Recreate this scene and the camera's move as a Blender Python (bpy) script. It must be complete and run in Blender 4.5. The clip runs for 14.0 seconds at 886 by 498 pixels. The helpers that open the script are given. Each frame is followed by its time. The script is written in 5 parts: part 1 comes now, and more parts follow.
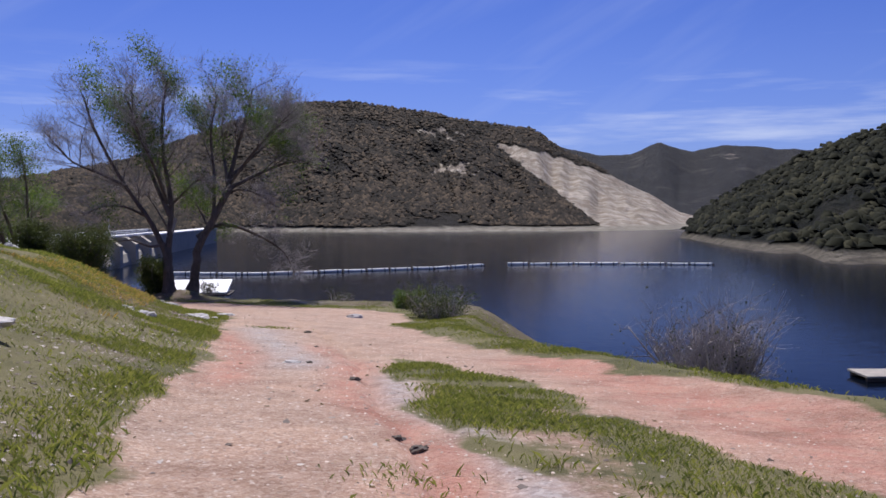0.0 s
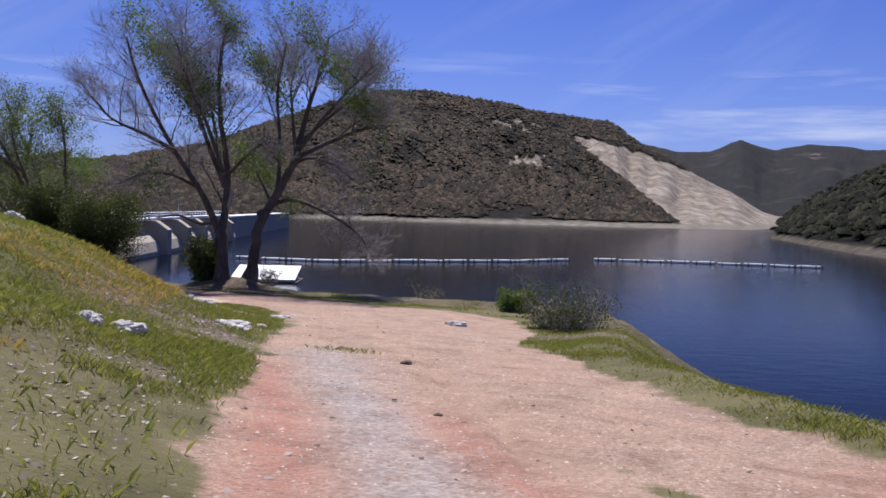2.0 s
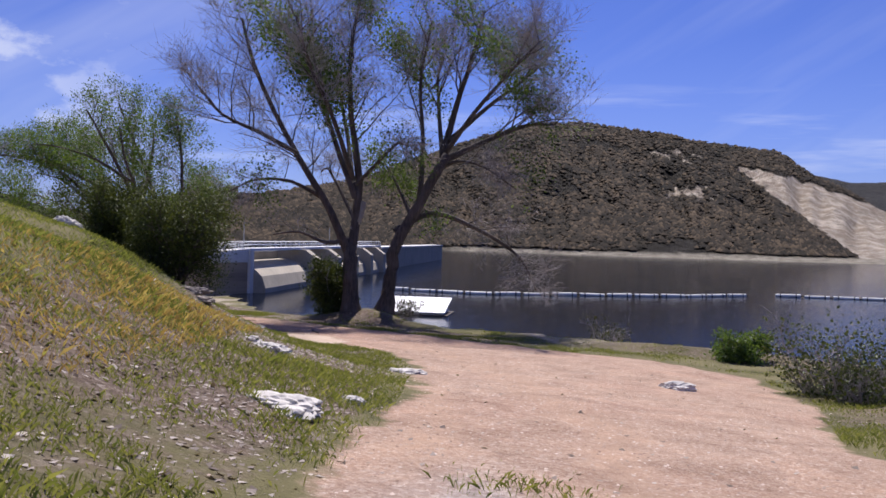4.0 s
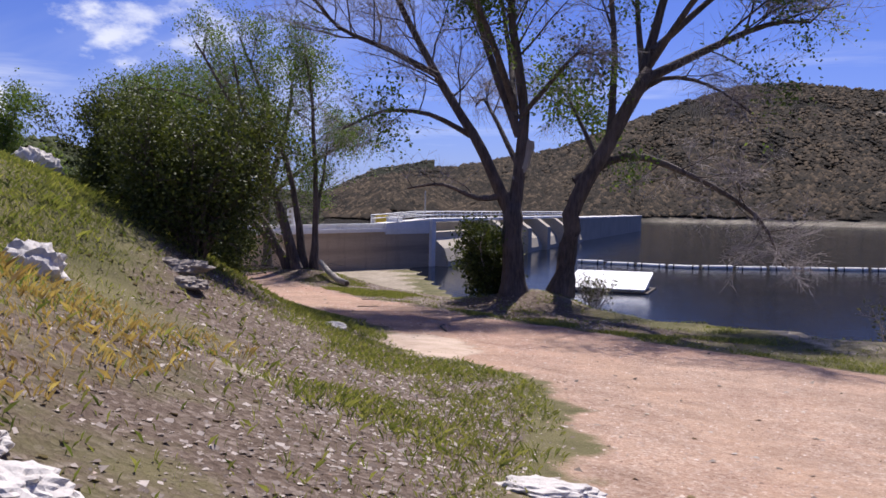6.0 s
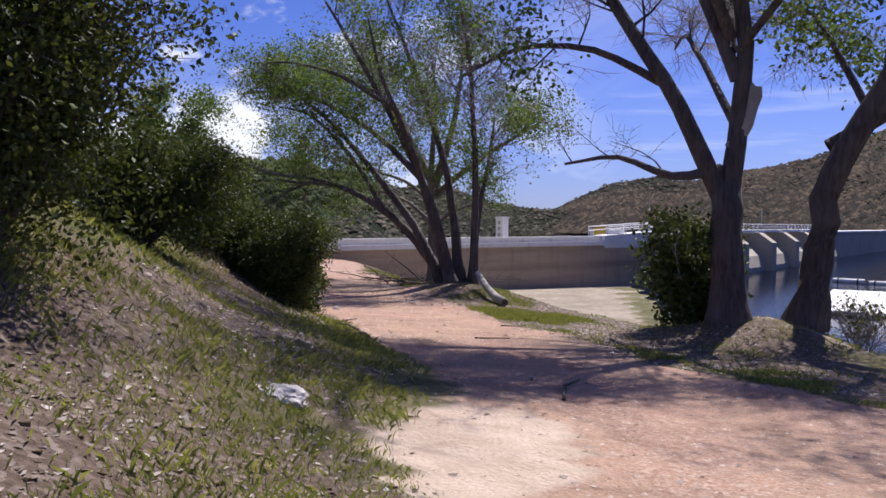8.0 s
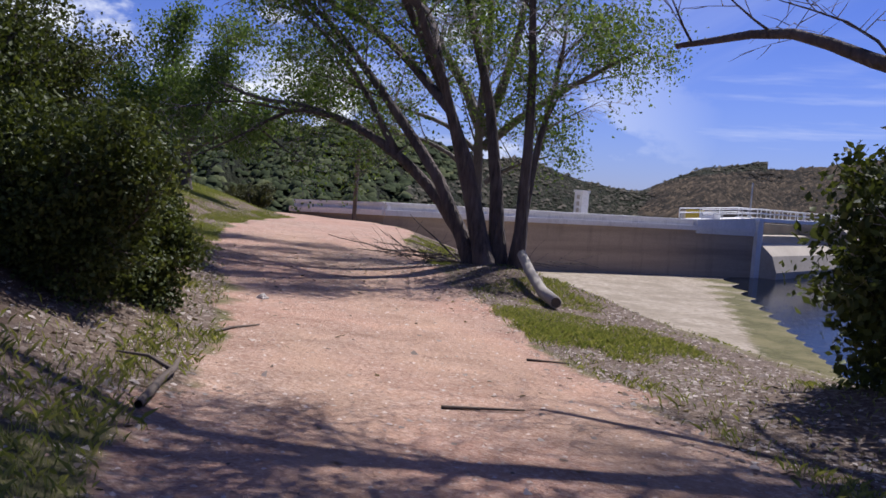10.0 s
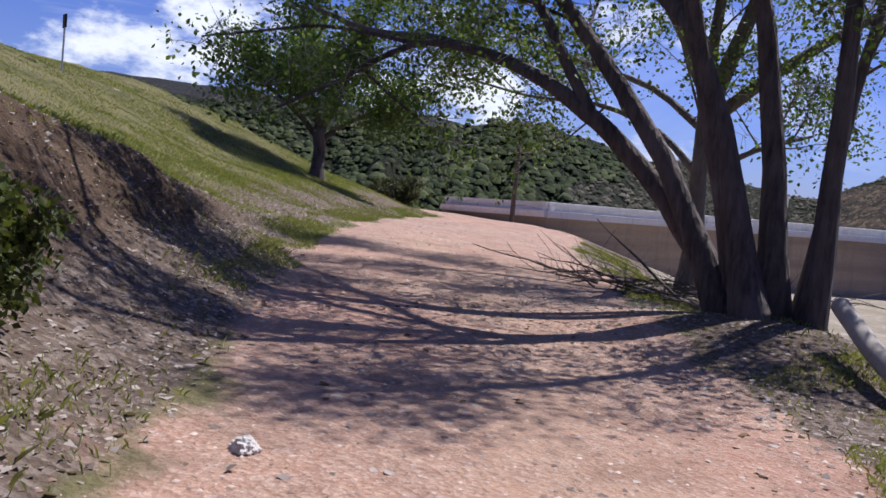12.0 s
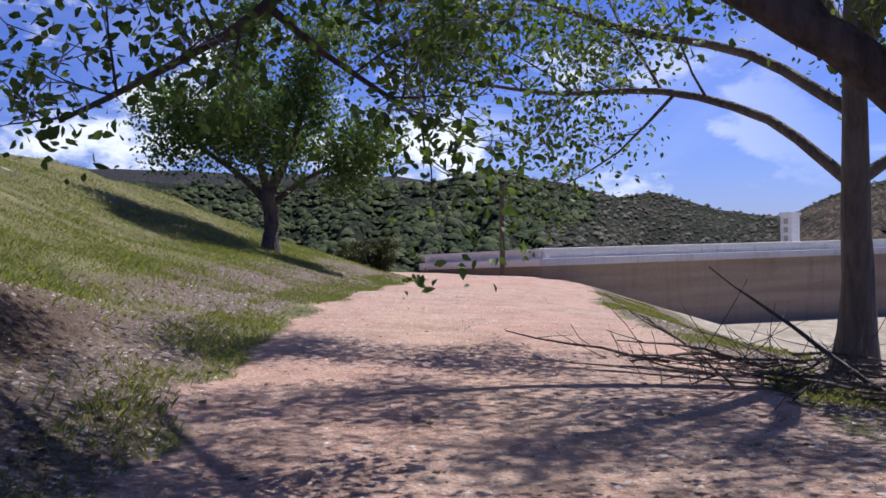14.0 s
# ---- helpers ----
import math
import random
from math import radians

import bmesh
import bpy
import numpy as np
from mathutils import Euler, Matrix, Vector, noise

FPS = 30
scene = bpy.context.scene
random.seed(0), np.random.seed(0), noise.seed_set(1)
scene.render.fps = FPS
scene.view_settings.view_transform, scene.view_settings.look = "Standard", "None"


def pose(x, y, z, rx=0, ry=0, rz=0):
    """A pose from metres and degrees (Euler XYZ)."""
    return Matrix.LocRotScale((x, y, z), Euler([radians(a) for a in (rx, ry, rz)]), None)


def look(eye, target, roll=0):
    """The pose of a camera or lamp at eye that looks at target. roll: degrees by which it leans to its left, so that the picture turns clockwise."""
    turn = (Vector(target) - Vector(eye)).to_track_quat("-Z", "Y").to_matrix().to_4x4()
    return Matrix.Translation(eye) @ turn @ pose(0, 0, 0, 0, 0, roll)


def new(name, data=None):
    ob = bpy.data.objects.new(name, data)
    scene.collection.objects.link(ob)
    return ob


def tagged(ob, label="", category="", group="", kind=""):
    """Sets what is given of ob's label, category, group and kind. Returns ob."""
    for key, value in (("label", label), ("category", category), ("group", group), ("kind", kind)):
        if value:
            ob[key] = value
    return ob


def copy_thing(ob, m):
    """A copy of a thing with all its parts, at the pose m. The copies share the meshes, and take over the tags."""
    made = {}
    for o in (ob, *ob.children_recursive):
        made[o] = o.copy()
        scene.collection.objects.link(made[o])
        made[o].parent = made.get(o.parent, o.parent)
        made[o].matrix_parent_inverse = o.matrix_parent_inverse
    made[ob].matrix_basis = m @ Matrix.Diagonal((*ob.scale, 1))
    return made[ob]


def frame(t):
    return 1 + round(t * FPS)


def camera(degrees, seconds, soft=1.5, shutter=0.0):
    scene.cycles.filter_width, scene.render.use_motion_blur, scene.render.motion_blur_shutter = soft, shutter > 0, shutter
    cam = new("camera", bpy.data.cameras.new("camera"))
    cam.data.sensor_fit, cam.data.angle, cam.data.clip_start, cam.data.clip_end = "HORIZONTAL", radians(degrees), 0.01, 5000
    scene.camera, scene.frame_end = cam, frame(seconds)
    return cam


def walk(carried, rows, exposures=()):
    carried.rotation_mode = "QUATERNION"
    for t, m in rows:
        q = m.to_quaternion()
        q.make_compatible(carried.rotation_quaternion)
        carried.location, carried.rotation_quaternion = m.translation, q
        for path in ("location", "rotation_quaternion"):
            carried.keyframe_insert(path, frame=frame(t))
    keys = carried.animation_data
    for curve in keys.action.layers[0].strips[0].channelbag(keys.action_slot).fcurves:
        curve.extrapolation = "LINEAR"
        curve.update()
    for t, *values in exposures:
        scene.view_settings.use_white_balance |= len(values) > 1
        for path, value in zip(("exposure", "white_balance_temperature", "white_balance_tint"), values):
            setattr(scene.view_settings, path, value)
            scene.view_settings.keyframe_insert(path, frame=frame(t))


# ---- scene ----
cam = camera(52.32, 14.0, soft=1.6)
# seconds, x, y, z, heading to the left, upward tilt, roll
PATH = [
    (0, 0.322, -0.754, 1.930, 1.06, -2.02, -0.29),
    (0.5, -0.095, 1.156, 1.839, 4.25, -1.92, 1.89),
    (1, -0.493, 2.929, 1.731, 3.98, -2.10, 0.97),
    (1.5, -0.949, 4.962, 1.593, 5.22, -2.12, -0.33),
    (2, -1.419, 7.115, 1.463, 5.50, -2.56, 1.43),
    (2.5, -1.922, 9.184, 1.269, 5.49, -2.31, 1.44),
    (3, -2.288, 10.995, 1.175, 8.36, -3.65, 2.81),
    (3.5, -2.670, 12.650, 1.021, 9.88, -2.61, 2.30),
    (4, -3.051, 14.369, 0.870, 15.24, -0.65, 1.55),
    (4.2, -3.225, 15.073, 0.843, 17.94, -1.02, 1.01),
    (6.3, -5.482, 23.053, 0.361, 29.10, -2.95, 0.75),
    (6.5, -5.688, 23.726, 0.302, 30.15, -3.14, 0.78),
    (7, -6.193, 25.252, 0.176, 31.66, -1.72, 2.96),
    (7.5, -6.711, 26.634, 0.103, 34.48, 0.27, 3.46),
    (8, -7.336, 28.141, -0.034, 42.51, -1.73, 0.57),
    (8.2, -7.610, 28.697, -0.101, 45.01, -0.22, 2.09),
    (10.3, -12.092, 34.455, -0.343, 48.91, -4.78, 5.17),
    (10.5, -12.583, 34.873, -0.352, 52.21, -4.72, 6.11),
    (11, -13.846, 35.913, -0.432, 54.60, -5.86, 6.01),
    (11.2, -14.366, 36.318, -0.437, 53.88, -3.27, 5.85),
    (11.5, -15.299, 36.871, -0.443, 57.52, -5.29, 6.29),
    (12, -16.641, 37.677, -0.540, 57.50, -4.47, 5.64),
    (12.5, -17.971, 38.446, -0.543, 58.52, -4.45, 0.04),
    (13, -19.222, 39.086, -0.550, 59.99, -2.84, 2.18),
    (13.5, -20.386, 39.718, -0.629, 58.46, -0.34, 0.82),
    (14, -21.387, 40.327, -0.611, 56.09, -0.81, -0.76),
]


def aim(x, y, z, yaw, pitch, roll):
    a, b = radians(yaw), radians(pitch)
    way = Vector((-math.sin(a) * math.cos(b), math.cos(a) * math.cos(b), math.sin(b)))
    eye = Vector((x, y, z))
    return look(eye, eye + way, roll)


walk(cam, [(r[0], aim(*r[1:])) for r in PATH], exposures=[(0.0, 0.16, 6200, 13), (3.0, 0.26, 6400, 14), (6.5, 0.4, 6500, 15), (8.0, 0.42, 6400, 15), (10.5, 0.22, 6200, 14), (11.5, 0.2, 6150, 14), (12.5, 0.45, 6050, 13), (14.0, 0.4, 6000, 13)])

# ---- light ----
SUN_AZ, SUN_EL = 347.0, 56.0  # degrees clockwise from +y, and above the horizon
world = bpy.data.worlds.new("sky")
scene.world = world
world.use_nodes = True
wn, wl = world.node_tree.nodes, world.node_tree.links
wn.clear()
w_out = wn.new("ShaderNodeOutputWorld")
w_bg = wn.new("ShaderNodeBackground")
w_bg.inputs["Strength"].default_value = 0.054
w_sky = wn.new("ShaderNodeTexSky")
w_sky.sky_type = "NISHITA"
w_sky.sun_disc = False
w_sky.sun_elevation = radians(SUN_EL)
w_sky.sun_rotation = radians(SUN_AZ)
w_sky.altitude = 400
w_sky.air_density, w_sky.dust_density, w_sky.ozone_density = 1.0, 0.4, 2.5
w_co = wn.new("ShaderNodeTexCoord")
w_tint = wn.new("ShaderNodeMix")
w_tint.data_type, w_tint.blend_type = "RGBA", "MULTIPLY"
w_tint.inputs["Factor"].default_value = 1.0
w_tint.inputs["B"].default_value = (0.59, 0.72, 1.48, 1)
wl.new(w_sky.outputs["Color"], w_tint.inputs["A"])


def cloud_mask(scale, stretch, turn, lo, hi, detail, seed, kind="POINT"):
    m = wn.new("ShaderNodeMapping")
    m.vector_type = kind
    m.inputs["Scale"].default_value = stretch
    m.inputs["Rotation"].default_value = turn
    m.inputs["Location"].default_value = (seed, seed * 0.7, 0.3)
    wl.new(w_co.outputs["Generated"], m.inputs["Vector"])
    n = wn.new("ShaderNodeTexNoise")
    n.inputs["Scale"].default_value, n.inputs["Detail"].default_value, n.inputs["Roughness"].default_value = scale, detail, 0.6
    wl.new(m.outputs["Vector"], n.inputs["Vector"])
    r = wn.new("ShaderNodeMapRange")
    r.interpolation_type = "SMOOTHSTEP"
    r.inputs["From Min"].default_value, r.inputs["From Max"].default_value = lo, hi
    wl.new(n.outputs["Fac"], r.inputs["Value"])
    return r.outputs["Result"]


def w_math(op, a, b):
    n = wn.new("ShaderNodeMath")
    n.operation = op
    n.use_clamp = True
    for i, v in enumerate((a, b)):
        if isinstance(v, (int, float)):
            n.inputs[i].default_value = v
        else:
            wl.new(v, n.inputs[i])
    return n.outputs[0]


w_sep = wn.new("ShaderNodeSeparateXYZ")
wl.new(w_co.outputs["Generated"], w_sep.inputs[0])
cirrus = cloud_mask(3.0, (5.0, 1.4, 0.45), (0.0, -0.55, 0.1), 0.46, 0.78, 5, 3.1, "TEXTURE")
cirrus = w_math("MULTIPLY", cirrus, 0.2)
# one thin white veil low over the far end of the lake
veil = cloud_mask(2.6, (0.8, 0.8, 9.0), (0.0, 0.06, 0.0), 0.45, 0.72, 6, 5.3)
low_band = wn.new("ShaderNodeMapRange")
low_band.interpolation_type = "SMOOTHSTEP"
low_band.inputs["From Min"].default_value, low_band.inputs["From Max"].default_value = 0.2, 0.11
low_band.inputs["To Max"].default_value = 0.5
wl.new(w_sep.outputs["Z"], low_band.inputs["Value"])
veil = w_math("MULTIPLY", veil, low_band.outputs["Result"])
cirrus = w_math("MAXIMUM", cirrus, veil)
# heaped clouds stand only over the land side (-x)
west = wn.new("ShaderNodeMapRange")
west.inputs["From Min"].default_value, west.inputs["From Max"].default_value = -0.5, -0.8
wl.new(w_sep.outputs["X"], west.inputs["Value"])
heap = cloud_mask(5.2, (1, 1, 2.0), (0, 0, 0.4), 0.48, 0.60, 8, 7.7)
heap = w_math("MULTIPLY", heap, west.outputs["Result"])
low = wn.new("ShaderNodeMapRange")
low.inputs["From Min"].default_value, low.inputs["From Max"].default_value = 0.22, 0.0
low.inputs["To Max"].default_value = 0.08
wl.new(w_sep.outputs["Z"], low.inputs["Value"])
cover = w_math("MAXIMUM", w_math("MAXIMUM", cirrus, heap), low.outputs["Result"])
w_mix = wn.new("ShaderNodeMix")
w_mix.data_type = "RGBA"
wl.new(cover, w_mix.inputs["Factor"])
wl.new(w_tint.outputs["Result"], w_mix.inputs["A"])
w_mix.inputs["B"].default_value = (14, 14.6, 15.6, 1)
wl.new(w_mix.outputs["Result"], w_bg.inputs["Color"])
wl.new(w_bg.outputs[0], w_out.inputs["Surface"])

sun = new("sun", bpy.data.lights.new("sun", "SUN"))
sun.data.energy, sun.data.angle, sun.data.color = 4.9, radians(0.53), (1.0, 0.96, 0.93)
az, el = radians(SUN_AZ), radians(SUN_EL)
sun_way = Vector((math.sin(az) * math.cos(el), math.cos(az) * math.cos(el), math.sin(el)))
sun.matrix_world = look(sun_way * 100, (0, 0, 0))

# ---- materials ----
WATER_Z = -5.1


def mat(name):
    m = bpy.data.materials.new(name)
    m.use_nodes = True
    return m, m.node_tree.nodes, m.node_tree.links, m.node_tree.nodes["Principled BSDF"]


def tex(nodes, links, kind, vec, **kw):
    n = nodes.new("ShaderNodeTex" + kind)
    for k, v in kw.items():
        n.inputs[k].default_value = v
    if vec is not None:
        links.new(vec, n.inputs["Vector"])
    return n


def ramp(nodes, links, fac, stops):
    r = nodes.new("ShaderNodeValToRGB")
    e = r.color_ramp.elements
    while len(e) < len(stops):
        e.new(0.5)
    for el_, (p, c) in zip(e, stops):
        el_.position, el_.color = p, (*c, 1)
    links.new(fac, r.inputs["Fac"])
    return r.outputs["Color"]


def mix(nodes, links, fac, a, b, how="MIX"):
    m = nodes.new("ShaderNodeMix")
    m.data_type, m.blend_type = "RGBA", how
    for key, v in (("Factor", fac), ("A", a), ("B", b)):
        if isinstance(v, (int, float)):
            m.inputs[key].default_value = v
        elif isinstance(v, tuple):
            m.inputs[key].default_value = (*v, 1)
        else:
            links.new(v, m.inputs[key])
    return m.outputs["Result"]


def bump(nodes, links, bsdf, height, strength, distance):
    b = nodes.new("ShaderNodeBump")
    b.inputs["Strength"].default_value, b.inputs["Distance"].default_value = strength, distance
    links.new(height, b.inputs["Height"])
    links.new(b.outputs["Normal"], bsdf.inputs["Normal"])


def plain(name, colour, rough=0.8, vary=0.25, scale=3.0, grain=40.0, metal=0.0, relief=0.004, by="object"):
    """A surface of one colour with stains and grain."""
    m, n, l, b = mat(name)
    co = n.new("ShaderNodeTexCoord").outputs["Object"]
    big = tex(n, l, "Noise", co, Scale=scale, Detail=5.0, Roughness=0.6)
    fine = tex(n, l, "Noise", co, Scale=grain, Detail=4.0, Roughness=0.7)
    c = tuple(colour)
    col = ramp(n, l, big.outputs["Fac"], [(0.28, tuple(v * (1 - vary) for v in c)), (0.72, tuple(min(1, v * (1 + vary)) for v in c))])
    col = mix(n, l, 0.35, col, ramp(n, l, fine.outputs["Fac"], [(0.3, tuple(v * 0.6 for v in c)), (0.7, tuple(min(1, v * 1.3) for v in c))]))
    l.new(col, b.inputs["Base Color"])
    b.inputs["Roughness"].default_value, b.inputs["Metallic"].default_value = rough, metal
    if relief:
        bump(n, l, b, fine.outputs["Fac"], 0.6, relief)
    return m


def leafy(name, dark, light, rough=0.55, through_light=0.35):
    """Leaves: colour varied leaf by leaf, some light passing through."""
    m, n, l, b = mat(name)
    g = n.new("ShaderNodeNewGeometry")
    col = ramp(n, l, g.outputs["Random Per Island"], [(0.0, dark), (0.6, tuple((a + c) / 2 for a, c in zip(dark, light))), (1.0, light)])
    l.new(col, b.inputs["Base Color"])
    b.inputs["Roughness"].default_value = rough
    b.inputs["Specular IOR Level"].default_value = 0.2
    t = n.new("ShaderNodeBsdfTranslucent")
    l.new(mix(n, l, 1.0, col, (1.25, 1.2, 0.6), "MULTIPLY"), t.inputs["Color"])
    s = n.new("ShaderNodeMixShader")
    s.inputs[0].default_value = through_light
    l.new(b.outputs[0], s.inputs[1])
    l.new(t.outputs[0], s.inputs[2])
    l.new(s.outputs[0], n["Material Output"].inputs["Surface"])
    return m


def chaparral(name, dark, mid, pale):
    """Shrubs of a hillside: colour shrub by shrub, in drifts of dark green, brown and dry grey."""
    m, n, l, b = mat(name)
    g = n.new("ShaderNodeNewGeometry")
    co = n.new("ShaderNodeTexCoord").outputs["Object"]
    drift = tex(n, l, "Noise", co, Scale=0.022, Detail=5.0, Roughness=0.6)
    a = ramp(n, l, g.outputs["Random Per Island"], [(0.0, dark), (0.7, mid), (1.0, pale)])
    c = ramp(n, l, g.outputs["Random Per Island"], [(0.0, mid), (0.6, tuple((v + w) / 2 for v, w in zip(mid, pale))), (1.0, tuple(v * 1.25 for v in pale))])
    l.new(mix(n, l, ramp(n, l, drift.outputs["Fac"], [(0.44, (0, 0, 0)), (0.66, (1, 1, 1))]), a, c), b.inputs["Base Color"])
    b.inputs["Roughness"].default_value = 0.95
    b.inputs["Specular IOR Level"].default_value = 0.1
    return m


def ground_material():
    m, n, l, b = mat("ground")
    co = n.new("ShaderNodeTexCoord").outputs["Object"]
    zone = n.new("ShaderNodeVertexColor")
    zone.layer_name = "zone"
    z = n.new("ShaderNodeSeparateColor")
    l.new(zone.outputs["Color"], z.inputs[0])
    big = tex(n, l, "Noise", co, Scale=0.55, Detail=6.0, Roughness=0.62)
    mid = tex(n, l, "Noise", co, Scale=3.2, Detail=6.0, Roughness=0.65)
    fine = tex(n, l, "Noise", co, Scale=34.0, Detail=5.0, Roughness=0.7)
    stone = tex(n, l, "Voronoi", co, Scale=26.0, Randomness=1.0)
    stone2 = tex(n, l, "Voronoi", co, Scale=62.0, Randomness=1.0)
    # gravel: pink-brown earth with pale stones and grey and red bands
    earth = ramp(n, l, mid.outputs["Fac"], [(0.25, (0.30, 0.165, 0.10)), (0.5, (0.42, 0.255, 0.165)), (0.8, (0.52, 0.355, 0.245))])
    red = ramp(n, l, big.outputs["Fac"], [(0.36, (0.42, 0.215, 0.145)), (0.5, (0.41, 0.265, 0.18)), (0.66, (0.46, 0.345, 0.26))])
    earth = mix(n, l, 0.5, earth, red)
    pebble = ramp(n, l, stone.outputs["Color"], [(0.0, (0.20, 0.12, 0.09)), (0.5, (0.40, 0.27, 0.2)), (0.8, (0.54, 0.43, 0.35)), (1.0, (0.74, 0.67, 0.59))])
    earth = mix(n, l, 0.5, earth, pebble)
    pebble2 = ramp(n, l, stone2.outputs["Color"], [(0.0, (0.2, 0.13, 0.1)), (0.6, (0.4, 0.28, 0.2)), (1.0, (0.72, 0.62, 0.53))])
    earth = mix(n, l, 0.42, earth, pebble2)
    tint = n.new("ShaderNodeVertexColor")
    tint.layer_name = "tint"
    tn = n.new("ShaderNodeSeparateColor")
    l.new(tint.outputs["Color"], tn.inputs[0])
    def share(chan, k):
        q = n.new("ShaderNodeMath")
        q.operation = "MULTIPLY"
        q.use_clamp = True
        l.new(tn.outputs[chan], q.inputs[0])
        l.new(ramp(n, l, mid.outputs["Fac"], [(0.3, (k * 0.3, k * 0.3, k * 0.3)), (0.62, (k, k, k))]), q.inputs[1])
        return q.outputs[0]
    earth = mix(n, l, share("Red", 0.85), earth, ramp(n, l, stone.outputs["Color"], [(0.0, (0.24, 0.22, 0.21)), (1.0, (0.5, 0.47, 0.45))]))
    earth = mix(n, l, share("Green", 0.8), earth, ramp(n, l, fine.outputs["Fac"], [(0.3, (0.36, 0.14, 0.10)), (0.7, (0.50, 0.25, 0.18))]))
    earth = mix(n, l, share("Blue", 0.75), earth, ramp(n, l, fine.outputs["Fac"], [(0.3, (0.38, 0.25, 0.17)), (0.7, (0.48, 0.33, 0.23))]))
    worn = tex(n, l, "Noise", co, Scale=1.3, Detail=7.0, Roughness=0.7, Distortion=0.6)
    earth = mix(n, l, 0.8, earth, ramp(n, l, worn.outputs["Fac"], [(0.34, (0.66, 0.62, 0.60)), (0.5, (1.0, 1.0, 1.0)), (0.66, (1.2, 1.17, 1.13))]), "MULTIPLY")
    # turf: dry soil under grass
    turf = ramp(n, l, mid.outputs["Fac"], [(0.25, (0.06, 0.055, 0.026)), (0.5, (0.105, 0.10, 0.042)), (0.75, (0.18, 0.16, 0.078))])
    turf = mix(n, l, ramp(n, l, big.outputs["Fac"], [(0.40, (0, 0, 0)), (0.60, (0.8, 0.8, 0.8))]), turf, (0.19, 0.165, 0.08))
    # sand and pale mud
    sand = ramp(n, l, mid.outputs["Fac"], [(0.3, (0.22, 0.18, 0.13)), (0.5, (0.36, 0.305, 0.23)), (0.7, (0.48, 0.42, 0.33))])
    sand = mix(n, l, ramp(n, l, big.outputs["Fac"], [(0.42, (0, 0, 0)), (0.62, (0.75, 0.75, 0.75))]), sand, ramp(n, l, fine.outputs["Fac"], [(0.3, (0.17, 0.14, 0.095)), (0.7, (0.30, 0.25, 0.18))]))
    sand = mix(n, l, tn.outputs["Blue"], sand, ramp(n, l, mid.outputs["Fac"], [(0.3, (0.45, 0.34, 0.25)), (0.65, (0.62, 0.49, 0.38))]))
    # litter of dead leaves
    lit = ramp(n, l, stone.outputs["Color"], [(0.0, (0.07, 0.046, 0.032)), (0.55, (0.15, 0.105, 0.078)), (1.0, (0.42, 0.35, 0.29))])
    lit = mix(n, l, 0.5, lit, ramp(n, l, fine.outputs["Fac"], [(0.3, (0.055, 0.038, 0.027)), (0.7, (0.22, 0.17, 0.13))]))
    # the cut bank's dark brown soil, with its shade painted into the colour
    lit = mix(n, l, tn.outputs["Red"], lit, ramp(n, l, mid.outputs["Fac"], [(0.3, (0.045, 0.028, 0.018)), (0.5, (0.085, 0.055, 0.036)), (0.72, (0.15, 0.105, 0.07))]))

    def edge(chan, lo, hi):
        add = n.new("ShaderNodeMath")
        add.operation = "ADD"
        off = n.new("ShaderNodeMath")
        off.operation = "MULTIPLY_ADD"
        off.inputs[1].default_value, off.inputs[2].default_value = 0.9, -0.45
        l.new(mid.outputs["Fac"], off.inputs[0])
        l.new(z.outputs[chan], add.inputs[0])
        l.new(off.outputs[0], add.inputs[1])
        r = n.new("ShaderNodeMapRange")
        r.inputs["From Min"].default_value, r.inputs["From Max"].default_value = lo, hi
        l.new(add.outputs[0], r.inputs["Value"])
        return r.outputs["Result"]

    col = mix(n, l, edge("Blue", 0.35, 0.65), turf, lit)
    col = mix(n, l, edge("Green", 0.35, 0.65), col, sand)
    col = mix(n, l, edge("Red", 0.35, 0.62), col, earth)
    l.new(col, b.inputs["Base Color"])
    b.inputs["Roughness"].default_value = 0.95
    b.inputs["Specular IOR Level"].default_value = 0.15
    h = n.new("ShaderNodeMath")
    h.operation = "MULTIPLY_ADD"
    h.inputs[1].default_value = 0.5
    l.new(stone.outputs["Distance"], h.inputs[0])
    l.new(fine.outputs["Fac"], h.inputs[2])
    bump(n, l, b, h.outputs[0], 0.75, 0.03)
    return m


